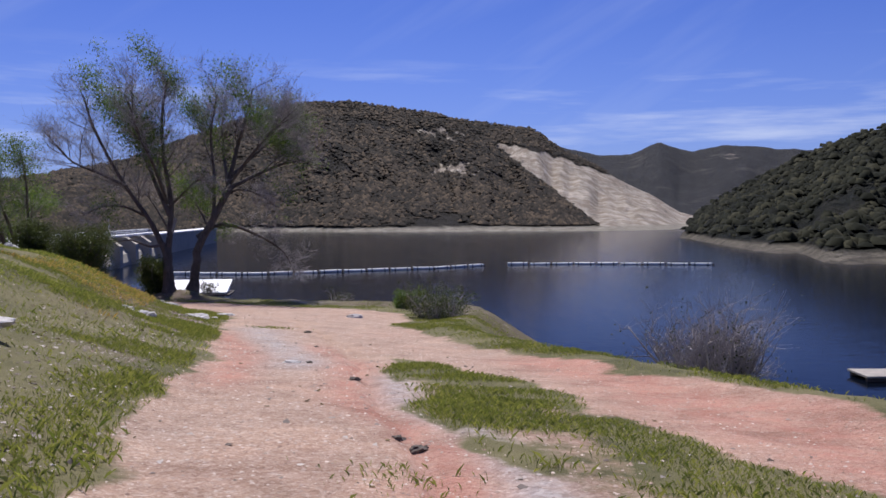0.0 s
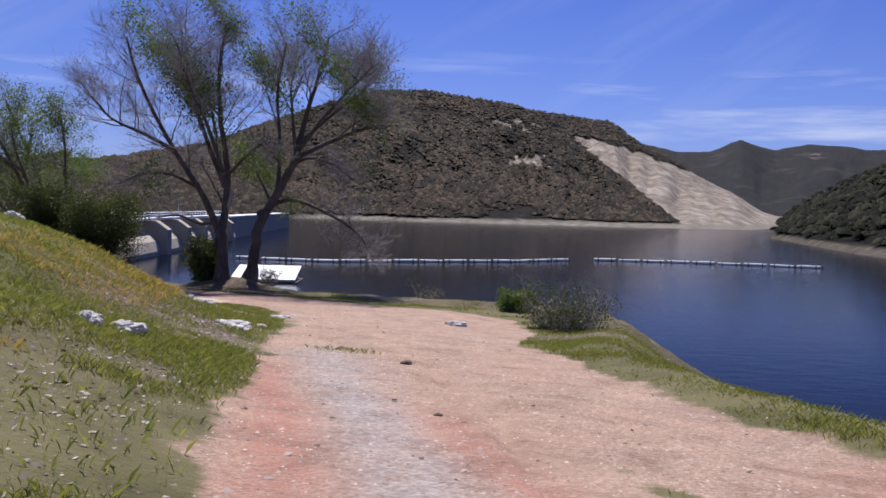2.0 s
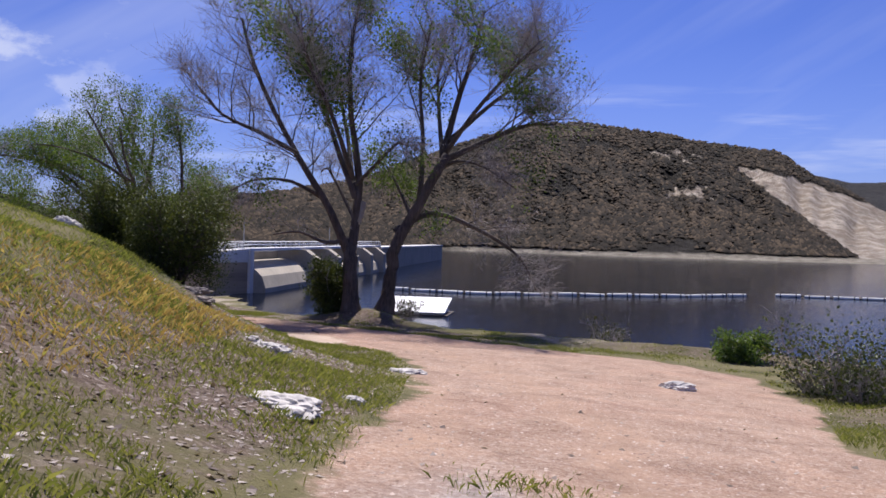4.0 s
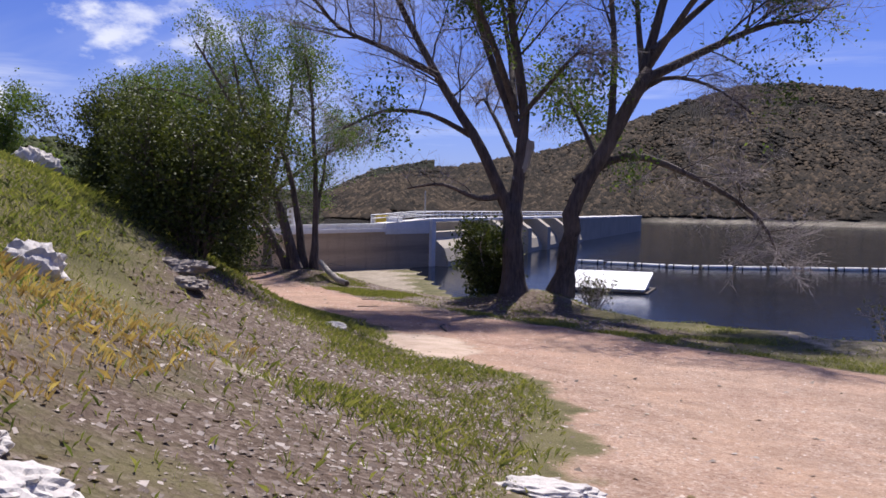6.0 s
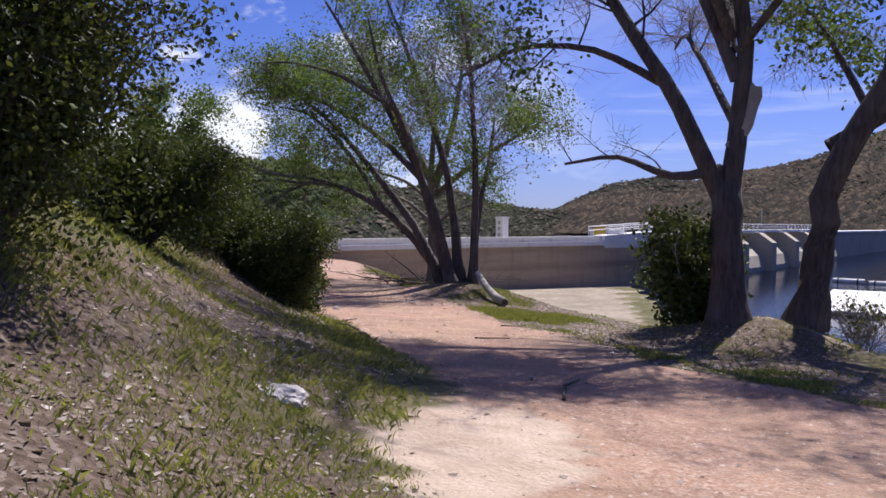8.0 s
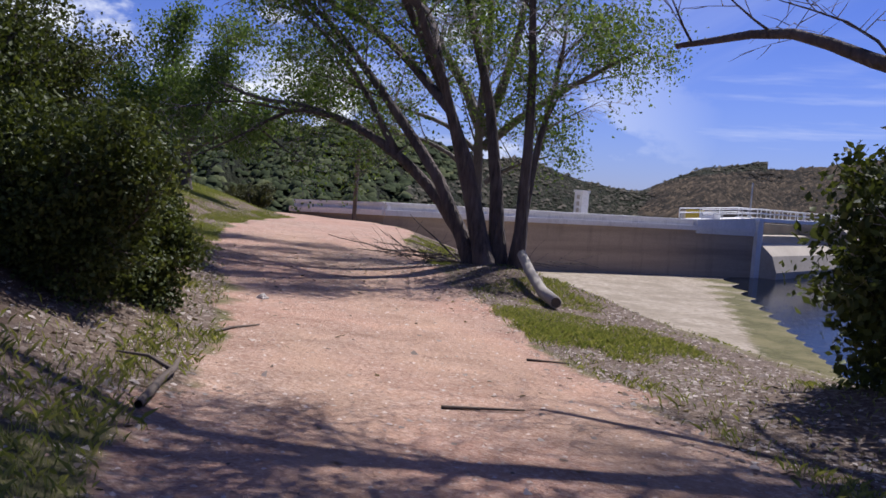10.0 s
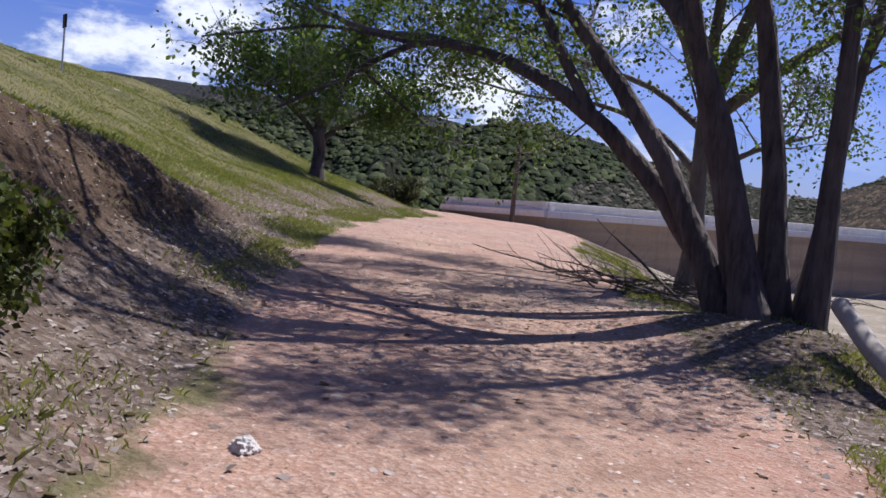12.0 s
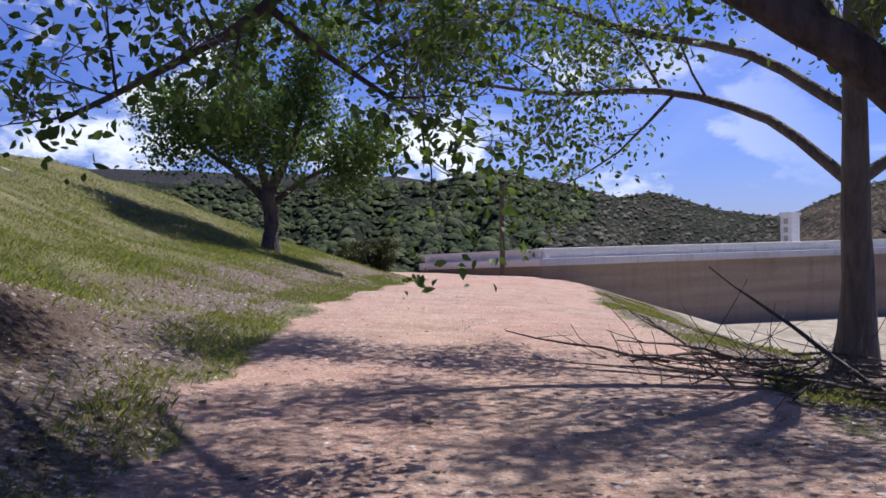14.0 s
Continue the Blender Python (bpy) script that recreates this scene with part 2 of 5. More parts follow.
def hill_material(name, bush, soil, cliff, strand=((0.24, 0.21, 0.16), (0.42, 0.38, 0.30))):
    """Hillside: chaparral soil between shrubs, pale slides where the mask says so."""
    m, n, l, b = mat(name)
    co = n.new("ShaderNodeTexCoord").outputs["Object"]
    zone = n.new("ShaderNodeVertexColor")
    zone.layer_name = "zone"
    z = n.new("ShaderNodeSeparateColor")
    l.new(zone.outputs["Color"], z.inputs[0])
    a = tex(n, l, "Noise", co, Scale=0.018, Detail=8.0, Roughness=0.68)
    f = tex(n, l, "Noise", co, Scale=0.16, Detail=6.0, Roughness=0.7)
    st = n.new("ShaderNodeMapping")
    st.inputs["Scale"].default_value = (0.05, 0.02, 0.012)
    l.new(co, st.inputs["Vector"])
    streak = tex(n, l, "Noise", st.outputs["Vector"], Scale=1.6, Detail=8.0, Roughness=0.7)
    veg = ramp(n, l, f.outputs["Fac"], [(0.3, tuple(v * 0.5 for v in bush)), (0.6, bush), (0.75, tuple((v + w) / 2 for v, w in zip(bush, soil)))])
    veg = mix(n, l, ramp(n, l, a.outputs["Fac"], [(0.55, (0, 0, 0)), (0.72, (0.75, 0.75, 0.75))]), veg, soil)
    crag = tex(n, l, "Noise", co, Scale=0.085, Detail=9.0, Roughness=0.75)
    rock = ramp(n, l, streak.outputs["Fac"], [(0.32, tuple(v * 0.35 for v in cliff)), (0.47, tuple(v * 0.72 for v in cliff)), (0.66, cliff)])
    rock = mix(n, l, ramp(n, l, crag.outputs["Fac"], [(0.44, (0, 0, 0)), (0.57, (0.85, 0.85, 0.85))]), rock, tuple(v * w for v, w in zip(cliff, (0.40, 0.36, 0.33))))
    rock = mix(n, l, ramp(n, l, f.outputs["Fac"], [(0.57, (0, 0, 0)), (0.68, (0.6, 0.6, 0.6))]), rock, tuple(v * 0.3 for v in cliff))
    add = n.new("ShaderNodeMath")
    add.operation = "MULTIPLY_ADD"
    add.inputs[1].default_value = 1.2
    l.new(streak.outputs["Fac"], add.inputs[0])
    l.new(z.outputs["Red"], add.inputs[2])
    r = n.new("ShaderNodeMapRange")
    r.inputs["From Min"].default_value, r.inputs["From Max"].default_value = 0.98, 1.26
    l.new(add.outputs[0], r.inputs["Value"])
    col = mix(n, l, r.outputs["Result"], veg, rock)
    shore = tex(n, l, "Noise", co, Scale=0.3, Detail=5.0)
    col = mix(n, l, z.outputs["Green"], col, ramp(n, l, shore.outputs["Fac"], [(0.3, strand[0]), (0.7, strand[1])]))
    l.new(col, b.inputs["Base Color"])
    b.inputs["Roughness"].default_value = 0.95
    b.inputs["Specular IOR Level"].default_value = 0.1
    bump(n, l, b, f.outputs["Fac"], 1.0, 6.0)
    return m


def water_material():
    m, n, l, b = mat("lake_water")
    co = n.new("ShaderNodeTexCoord").outputs["Object"]
    st = n.new("ShaderNodeMapping")
    st.inputs["Scale"].default_value = (0.7, 1.5, 1)
    st.inputs["Rotation"].default_value = (0, 0, 0.35)
    l.new(co, st.inputs["Vector"])
    a = tex(n, l, "Noise", st.outputs["Vector"], Scale=1.1, Detail=4.0, Roughness=0.6)
    c = tex(n, l, "Noise", co, Scale=0.05, Detail=3.0)
    b.inputs["Base Color"].default_value = (0.011, 0.017, 0.030, 1)
    l.new(ramp(n, l, c.outputs["Fac"], [(0.3, (0.0018, 0.003, 0.007)), (0.7, (0.004, 0.006, 0.011))]), b.inputs["Base Color"])
    b.inputs["Roughness"].default_value = 0.1
    b.inputs["IOR"].default_value = 1.33
    b.inputs["Specular IOR Level"].default_value = 0.052
    bump(n, l, b, a.outputs["Fac"], 0.6, 0.03)
    return m


def bark(name, dark, light):
    m, n, l, b = mat(name)
    co = n.new("ShaderNodeTexCoord").outputs["Object"]
    st = n.new("ShaderNodeMapping")
    st.inputs["Scale"].default_value = (1, 1, 0.16)
    l.new(co, st.inputs["Vector"])
    v = tex(n, l, "Voronoi", st.outputs["Vector"], Scale=22.0)
    f = tex(n, l, "Noise", st.outputs["Vector"], Scale=16.0, Detail=7.0, Roughness=0.7)
    g = tex(n, l, "Noise", co, Scale=1.6, Detail=3.0)
    col = ramp(n, l, f.outputs["Fac"], [(0.3, dark), (0.7, light)])
    col = mix(n, l, ramp(n, l, g.outputs["Fac"], [(0.45, (0, 0, 0)), (0.7, (0.6, 0.6, 0.6))]), col, tuple(v_ * 1.25 for v_ in light))
    l.new(col, b.inputs["Base Color"])
    b.inputs["Roughness"].default_value = 0.92
    h = n.new("ShaderNodeMath")
    h.operation = "ADD"
    l.new(v.outputs["Distance"], h.inputs[0])
    l.new(f.outputs["Fac"], h.inputs[1])
    bump(n, l, b, h.outputs[0], 0.9, 0.03)
    return m


def stained(name, pale, dark, drip=0.35):
    """Old concrete: pour bands along it, dark drips down it, fine grit."""
    m, n, l, b = mat(name)
    co = n.new("ShaderNodeTexCoord").outputs["Object"]
    def stretched(scale, **kw):
        st = n.new("ShaderNodeMapping")
        st.inputs["Scale"].default_value = scale
        l.new(co, st.inputs["Vector"])
        return tex(n, l, "Noise", st.outputs["Vector"], **kw).outputs["Fac"]
    band = stretched((0.05, 0.05, 1.1), Scale=1.0, Detail=5.0, Roughness=0.6)
    run = stretched((1.0, 1.0, 0.12), Scale=1.3, Detail=6.0, Roughness=0.7)
    grit = stretched((1.0, 1.0, 1.0), Scale=9.0, Detail=5.0, Roughness=0.7)
    col = ramp(n, l, band, [(0.34, dark), (0.62, pale)])
    col = mix(n, l, ramp(n, l, run, [(0.52, (0, 0, 0)), (0.7, (drip, drip, drip))]), col, tuple(v * 0.5 for v in dark))
    col = mix(n, l, 0.5, col, ramp(n, l, grit, [(0.3, (0.72, 0.72, 0.72)), (0.7, (1.2, 1.2, 1.2))]), "MULTIPLY")
    l.new(col, b.inputs["Base Color"])
    b.inputs["Roughness"].default_value = 0.92
    bump(n, l, b, grit, 0.5, 0.02)
    return m


M_GROUND = ground_material()
M_WATER = water_material()
M_HILL = hill_material("chaparral_hill", (0.03, 0.026, 0.02), (0.11, 0.09, 0.068), (0.68, 0.59, 0.47))
M_FAR = hill_material("far_ridge", (0.04, 0.04, 0.04), (0.10, 0.088, 0.076), (0.36, 0.31, 0.26))
M_GREEN_HILL = hill_material("green_hill", (0.028, 0.034, 0.018), (0.085, 0.075, 0.05), (0.3, 0.28, 0.18))
# headland soil and strand: the shade of this side is put into the colours
M_HEAD_HILL = hill_material("shaded_headland_soil", (0.009, 0.011, 0.006), (0.05, 0.042, 0.03), (0.3, 0.28, 0.2), ((0.09, 0.078, 0.058), (0.19, 0.165, 0.125)))
M_BARK = bark("bark", (0.03, 0.023, 0.02), (0.15, 0.12, 0.105))
M_BARK_PALE = bark("grey_bark", (0.085, 0.072, 0.06), (0.21, 0.185, 0.16))
M_TWIG = plain("bare_twig", (0.36, 0.32, 0.31), 0.9, 0.3, 2.0, 30.0, relief=0)
M_DEAD = plain("dead_wood", (0.36, 0.32, 0.27), 0.9, 0.3, 2.0, 30.0)
M_LEAF = leafy("cottonwood_leaf", (0.055, 0.10, 0.028), (0.18, 0.26, 0.075), through_light=0.42)
M_LEAF_DARK = leafy("shrub_leaf", (0.032, 0.046, 0.013), (0.12, 0.148, 0.042), through_light=0.28)
M_LEAF_GREY = leafy("grey_shrub_leaf", (0.042, 0.052, 0.022), (0.12, 0.125, 0.055), through_light=0.25)
M_GRASS = leafy("green_grass", (0.115, 0.15, 0.045), (0.34, 0.345, 0.125), 0.6, 0.4)
M_DRY = leafy("dry_grass", (0.12, 0.165, 0.045), (0.36, 0.37, 0.13), 0.7, 0.45)
M_GOLD = leafy("golden_grass", (0.36, 0.24, 0.10), (0.58, 0.46, 0.21), 0.7, 0.4)
M_LITTER = leafy("dead_leaf", (0.12, 0.085, 0.065), (0.56, 0.49, 0.43), 0.7, 0.15)
M_CHAP = chaparral("chaparral_shrub", (0.008, 0.0075, 0.006), (0.024, 0.019, 0.014), (0.085, 0.062, 0.04))
M_CHAP_GREEN = chaparral("green_chaparral_shrub", (0.024, 0.036, 0.016), (0.045, 0.06, 0.025), (0.085, 0.095, 0.042))
M_CHAP_GREY = chaparral("grey_scrub", (0.022, 0.024, 0.017), (0.055, 0.052, 0.038), (0.12, 0.105, 0.08))
# dark green brush taken down to near black for the headland's shaded side
M_HEAD = chaparral("shaded_headland_brush", (0.002, 0.003, 0.0012), (0.008, 0.010, 0.004), (0.036, 0.034, 0.018))
M_BOULDER = plain("grey_boulder", (0.27, 0.23, 0.19), 0.9, 0.3, 4.0, 22.0)
M_ROCK = plain("pale_rock", (0.6, 0.56, 0.51), 0.9, 0.25, 5.0, 45.0, relief=0.012)
M_PEBBLE = leafy("pebble", (0.26, 0.165, 0.12), (0.66, 0.54, 0.45), 0.9, 0.0)
M_CONCRETE = plain("weathered_concrete", (0.43, 0.38, 0.30), 0.9, 0.22, 0.35, 6.0, relief=0.01)
M_CONCRETE_PALE = plain("pale_concrete", (0.76, 0.74, 0.70), 0.85, 0.15, 0.6, 8.0)
M_WHITE = plain("white_paint", (0.80, 0.80, 0.78), 0.6, 0.06, 1.0, 12.0, relief=0)
M_STEEL = plain("galvanised_steel", (0.52, 0.53, 0.54), 0.45, 0.12, 1.5, 15.0, metal=0.6)
M_DARK = plain("dark_opening", (0.03, 0.03, 0.03), 0.8, 0.2, 1.0, 8.0, relief=0)
M_POLE = plain("weathered_pole", (0.11, 0.085, 0.065), 0.9, 0.25, 3.0, 30.0)
M_YELLOW = plain("yellow_paint", (0.62, 0.46, 0.06), 0.6, 0.1, 2.0, 15.0)
M_DAM = stained("stained_dam_concrete", (0.44, 0.335, 0.225), (0.27, 0.205, 0.145))
M_LEDGE = stained("streaked_ledge_concrete", (0.80, 0.77, 0.72), (0.56, 0.52, 0.47), 0.4)
M_FLOAT = plain("weathered_float", (0.80, 0.78, 0.72), 0.6, 0.25, 1.0, 10.0)

# ---- ground ----
DAM_A, DAM_B, DAM_C, SPILL_END = (-45.5, 96.5), (-51.0, 65.3), (-58.5, 64.0), (-72.0, 265.0)
TRAIL = np.array([(3.4, -16.6, 1.75), (1.1, -4.9, 1.13), (0.32, -0.75, 0.83), (-0.49, 2.93, 0.63), (-1.42, 7.11, 0.36), (-2.29, 10.99, 0.07), (-3.05, 14.37, -0.23),
                  (-5.48, 23.05, -0.74), (-6.19, 25.25, -0.92), (-7.61, 28.7, -1.2), (-12.09, 34.46, -1.42), (-13.85, 35.91, -1.51), (-16.64, 37.68, -1.62),
                  (-19.22, 39.09, -1.65), (-21.39, 40.33, -1.69), (-31, 45.2, -1.75), (-37.5, 49.5, -1.85), (-43, 54, -2.0), (-48, 58.5, -2.15), (-56, 60, -2.3), (-70, 58, -2.6), (-140, 46, -4)])


def smooth_line(p, step=1.0):
    """A rounded line through the trail's points, evenly stepped."""
    s = np.r_[0, np.cumsum(np.hypot(*np.diff(p[:, :2], axis=0).T))]
    u = np.arange(0, s[-1], step)
    q = np.stack([np.interp(u, s, p[:, i]) for i in range(3)], 1)
    k = np.array([1, 2, 3, 2, 1]) / 9
    pad = np.pad(q, ((2, 2), (0, 0)), mode="reflect", reflect_type="odd")
    return np.stack([np.convolve(pad[:, i], k, "valid") for i in range(3)], 1)


LINE = smooth_line(TRAIL)


def along(x, y):
    """For points of the plan: metres along the trail, metres to its left, the trail's height with the lie of the land across it."""
    x, y = np.asarray(x, float), np.asarray(y, float)
    best = np.full(x.shape, 1e9)
    s, off, z = np.zeros(x.shape), np.zeros(x.shape), np.zeros(x.shape)
    for i in range(len(LINE) - 1):
        a, b = LINE[i], LINE[i + 1]
        d = b[:2] - a[:2]
        u = np.clip(((x - a[0]) * d[0] + (y - a[1]) * d[1]) / (d @ d), 0, 1)
        dx, dy = x - a[0] - u * d[0], y - a[1] - u * d[1]
        r = np.hypot(dx, dy)
        m = r < best
        best = np.where(m, r, best)
        s = np.where(m, i + u, s)
        off = np.where(m, r * np.sign(d[0] * dy - d[1] * dx), off)
        z = np.where(m, a[2] + u * (b[2] - a[2]) - 0.075 * np.clip(dx, -9, 9), z)
    return s, off, z


LATTICE = np.random.RandomState(5).rand(256, 256)


def vnoise(x, y, size):
    """Smooth noise from 0 to 1 with lumps of that size."""
    x, y = np.asarray(x, float) / size + 71.3, np.asarray(y, float) / size + 37.7
    i, j = np.floor(x).astype(int), np.floor(y).astype(int)
    u, v = x - i, y - j
    u, v = u * u * (3 - 2 * u), v * v * (3 - 2 * v)
    g = lambda a, b: LATTICE[a % 256, b % 256]
    return (g(i, j) * (1 - u) + g(i + 1, j) * u) * (1 - v) + (g(i, j + 1) * (1 - u) + g(i + 1, j + 1) * u) * v


def step_up(v, lo, hi):
    t = np.clip((v - lo) / (hi - lo), 0, 1)
    return t * t * (3 - 2 * t)


EDGE_S = [10, 20, 24, 27.5, 29.5, 32, 36, 40, 44, 47, 49.5, 51.5, 53, 56, 60, 66, 75, 90]
EDGE_R = [5.6, 5.6, 5.3, 4.75, 4.6, 4.0, 3.9, 3.9, 5.6, 7.2, 6.6, 4.5, 3.2, 1.9, 1.9, 2.4, 4.2, 5.0]
SHORE_P, SHORE_N = (-28.2, 68.9), (-0.82, -0.57)  # a point of the beach's water line, and the way inland


def wedge(s, off, w=0.0):
    """The grass strip between the trail and the second track, which leaves it to the right."""
    near = np.interp(s, [10, 21, 23.6, 27, 30.5], [1.5, 1.4, 1.25, 1.45, 1.75])
    far = np.interp(s, [10, 21, 25.3, 28.5, 30.5, 31.5], [3.6, 3.4, 3.2, 2.6, 1.9, 1.6])
    return step_up(-off - near + w, -0.15, 0.25) * step_up(far + off + w, -0.15, 0.25) * (1 - step_up(s, 30.5, 31.5))


def height(x, y):
    s, off, z = along(x, y)
    x, y = np.asarray(x, float), np.asarray(y, float)
    n = vnoise(x, y, 2.3) - 0.5
    n2 = vnoise(x, y, 7.0) - 0.5
    cut = step_up(s, 46, 51)
    left = np.clip(off, 0, None)
    h = np.interp(left, [0.6, 1, 2, 3, 4, 5, 6, 8, 12, 20, 30, 60], [0, 0.06, 0.27, 0.62, 1.08, 1.36, 1.48, 1.5, 1.6, 2.0, 2.6, 3.6])
    hc = np.interp(left, [0.9, 1.5, 2.3, 3.2, 4, 5, 7, 10, 15, 30, 60], [0.0, 0.12, 0.42, 0.9, 1.4, 1.95, 2.6, 3.25, 4.0, 5.0, 6.0])
    late = step_up(s, 57, 62)
    hl = np.interp(left + 0.3 * (vnoise(x, y, 1.1) - 0.5) + 0.1 * (vnoise(x, y, 0.45) - 0.5), [1.0, 1.6, 2.1, 2.5, 2.75, 3.4, 4.5, 7, 10, 15, 30, 60], [0.0, 0.2, 0.5, 1.05, 1.32, 1.5, 1.75, 2.3, 2.8, 3.5, 4.6, 5.6])
    hc = hc * (1 - late) + hl * late
    he = np.interp(left, [1.0, 2, 3, 5, 7, 10, 13, 20, 30, 60], [0.0, 0.22, 0.45, 0.95, 1.6, 2.7, 3.5, 4.3, 5.0, 6.0])
    tail = step_up(s, 66, 77)
    hc = hc * (1 - tail) + he * tail
    h = h * (1 - 0.3 * np.exp(-((s - 46.8) / 2.6) ** 2))
    h = h * (1 - cut) + hc * cut
    h = h * (1 + 0.2 * n2) + step_up(left, 1.0, 3) * (0.22 * (1 - 0.6 * late) * n + 0.09 * (vnoise(x, y, 0.7) - 0.5))
    right = np.clip(-off, 0, None)
    lip = np.interp(s, [0, 25, 34, 39, 44, 48, 51, 54, 57], [6.8, 5.9, 4.9, 5.4, 8.0, 11.5, 10.0, 7.5, 5.0])
    beach = step_up(s, 51, 57)
    over = np.clip(right - lip, 0, None)
    drop = over * (0.52 * (1 - beach) + beach * 0.26) + beach * 0.02 * np.clip(right - 2, 0, None)
    ridge = (1 - beach) * 0.18 * step_up(right, lip - 1.6, lip - 0.3) * (1 - step_up(right, lip, lip + 2.5))
    line = np.interp(s, [20, 22, 25, 29, 32, 36], [0.9, 0.95, 1.08, 1.3, 1.42, 1.5]) + 0.12 * (vnoise(x, y, 1.1) - 0.5) + 0.05 * (vnoise(x, y, 0.3) - 0.5)
    rut = (-0.07 * np.exp(-((off + line) / 0.07) ** 2) - 0.03 * step_up(-off, line, line + 0.1) * (1 - step_up(-off, line + 0.35, line + 0.5))) * step_up(s, 16, 18) * (1 - step_up(s, 34, 37))
    out = z + h - drop + ridge + rut + 0.05 * n * step_up(np.abs(off), 0.5, 3) + 0.012 * (vnoise(x, y, 0.5) - 0.5)
    mound = 0.45 * np.exp(-(((x + 12.6) / 1.7) ** 2 + ((y - 41.0) / 1.3) ** 2))
    mound = mound + 0.33 * np.exp(-(((x + 21.7) / 1.6) ** 2 + ((y - 44.5) / 1.4) ** 2))
    out = out + mound
    # the beach lies flat along the water, up to the dam
    inland = (x - SHORE_P[0]) * SHORE_N[0] + (y - SHORE_P[1]) * SHORE_N[1]
    flat = WATER_Z + np.clip(np.where(inland > 0, 0.02, 0.07) * inland, -2.0, 0.3)
    out = np.where((inland > -6) & (beach > 0.3), np.maximum(out, flat), out)
    out = np.maximum(out, WATER_Z - 2.0)
    # the valley falls away behind the dam
    ax, ay = DAM_A
    d1 = (x - ax) * -0.985 + (y - ay) * 0.174
    k1 = (x - ax) * -0.174 + (y - ay) * -0.985
    d2 = -((x - ax) * 0.988 + (y - ay) * 0.155)
    d3 = (x - DAM_B[0]) * -0.17 + (y - DAM_B[1]) * 0.985
    behind = np.where(k1 > 0, np.minimum(d1, d3), d2) - 1.6
    return np.where(behind > 0, np.minimum(out, -9.0 - 0.5 * np.clip(behind, 0, 45)), out)


def part(name, me_or_bm, material, parent=None, label=""):
    """Links a mesh as one object under a thing or a part."""
    if isinstance(me_or_bm, bmesh.types.BMesh):
        me = bpy.data.meshes.new(name)
        me_or_bm.to_mesh(me)
        me_or_bm.free()
    else:
        me = me_or_bm
    if material is not None and not me.materials:
        me.materials.append(material)
    ob = new(name, me)
    if parent is not None:
        ob.parent = parent
    if label:
        tagged(ob, label)
    return ob


def mesh_from(name, verts, faces, smooth=False):
    me = bpy.data.meshes.new(name)
    me.from_pydata([tuple(v) for v in verts], [], [tuple(f) for f in faces])
    if smooth:
        me.polygons.foreach_set("use_smooth", [True] * len(me.polygons))
    me.update()
    return me


def mesh_fast(name, verts, faces, smooth=False):
    """A mesh from arrays of corners, all faces with the same count of them."""
    me = bpy.data.meshes.new(name)
    verts, faces = np.asarray(verts, np.float32), np.asarray(faces, np.int32)
    k = faces.shape[1]
    me.vertices.add(len(verts))
    me.vertices.foreach_set("co", verts.ravel())
    me.loops.add(faces.size)
    me.loops.foreach_set("vertex_index", faces.ravel())
    me.polygons.add(len(faces))
    me.polygons.foreach_set("loop_start", np.arange(0, faces.size, k, dtype=np.int32))
    me.polygons.foreach_set("loop_total", np.full(len(faces), k, np.int32))
    if smooth:
        me.polygons.foreach_set("use_smooth", np.ones(len(faces), bool))
    me.update()
    me.validate()
    return me


def thing(name, label, category, at=(0, 0, 0), group="", kind=""):
    ob = new(name)
    ob.location = at
    ob.empty_display_size = 0.2
    return tagged(ob, label, category, group, kind)


def spread(lo, hi, fine, far, grow=1.16):
    c = list(np.arange(lo, hi, fine))
    for sign, v in ((-1, lo), (1, hi)):
        d = fine
        while abs(v) < far:
            d *= grow
            v += sign * d
            c.append(v)
    return np.array(sorted(c))


def grid_mesh(name, X, Y, Z):
    ny, nx = X.shape
    idx = np.arange(nx * ny).reshape(ny, nx)
    f = np.stack([idx[:-1, :-1], idx[:-1, 1:], idx[1:, 1:], idx[1:, :-1]], -1).reshape(-1, 4)
    return mesh_fast(name, np.stack([X, Y, Z], -1).reshape(-1, 3), f, True)


def paint(me, rgb, name="zone"):
    at = me.color_attributes.new(name, "FLOAT_COLOR", "POINT")
    at.data.foreach_set("color", np.concatenate([rgb, np.ones((len(rgb), 1))], 1).astype(np.float32).ravel())


def left_edge(s):
    return np.interp(s, [10, 30, 36, 43, 48.5, 52, 56, 70, 90], [0.7, 0.75, 0.5, 0.15, -0.35, 0.6, 0.95, 0.9, 0.6])


def sand_patch(x, y):
    """The bare sandy spot at the trail's edge."""
    return np.exp(-(((x + 10.65) * -0.58 + (y - 32.27) * 0.81) ** 2 / 1.5 + ((x + 10.65) * 0.81 + (y - 32.27) * 0.58) ** 2 / 0.22)) + 0.22 * (vnoise(x, y, 0.45) - 0.5)


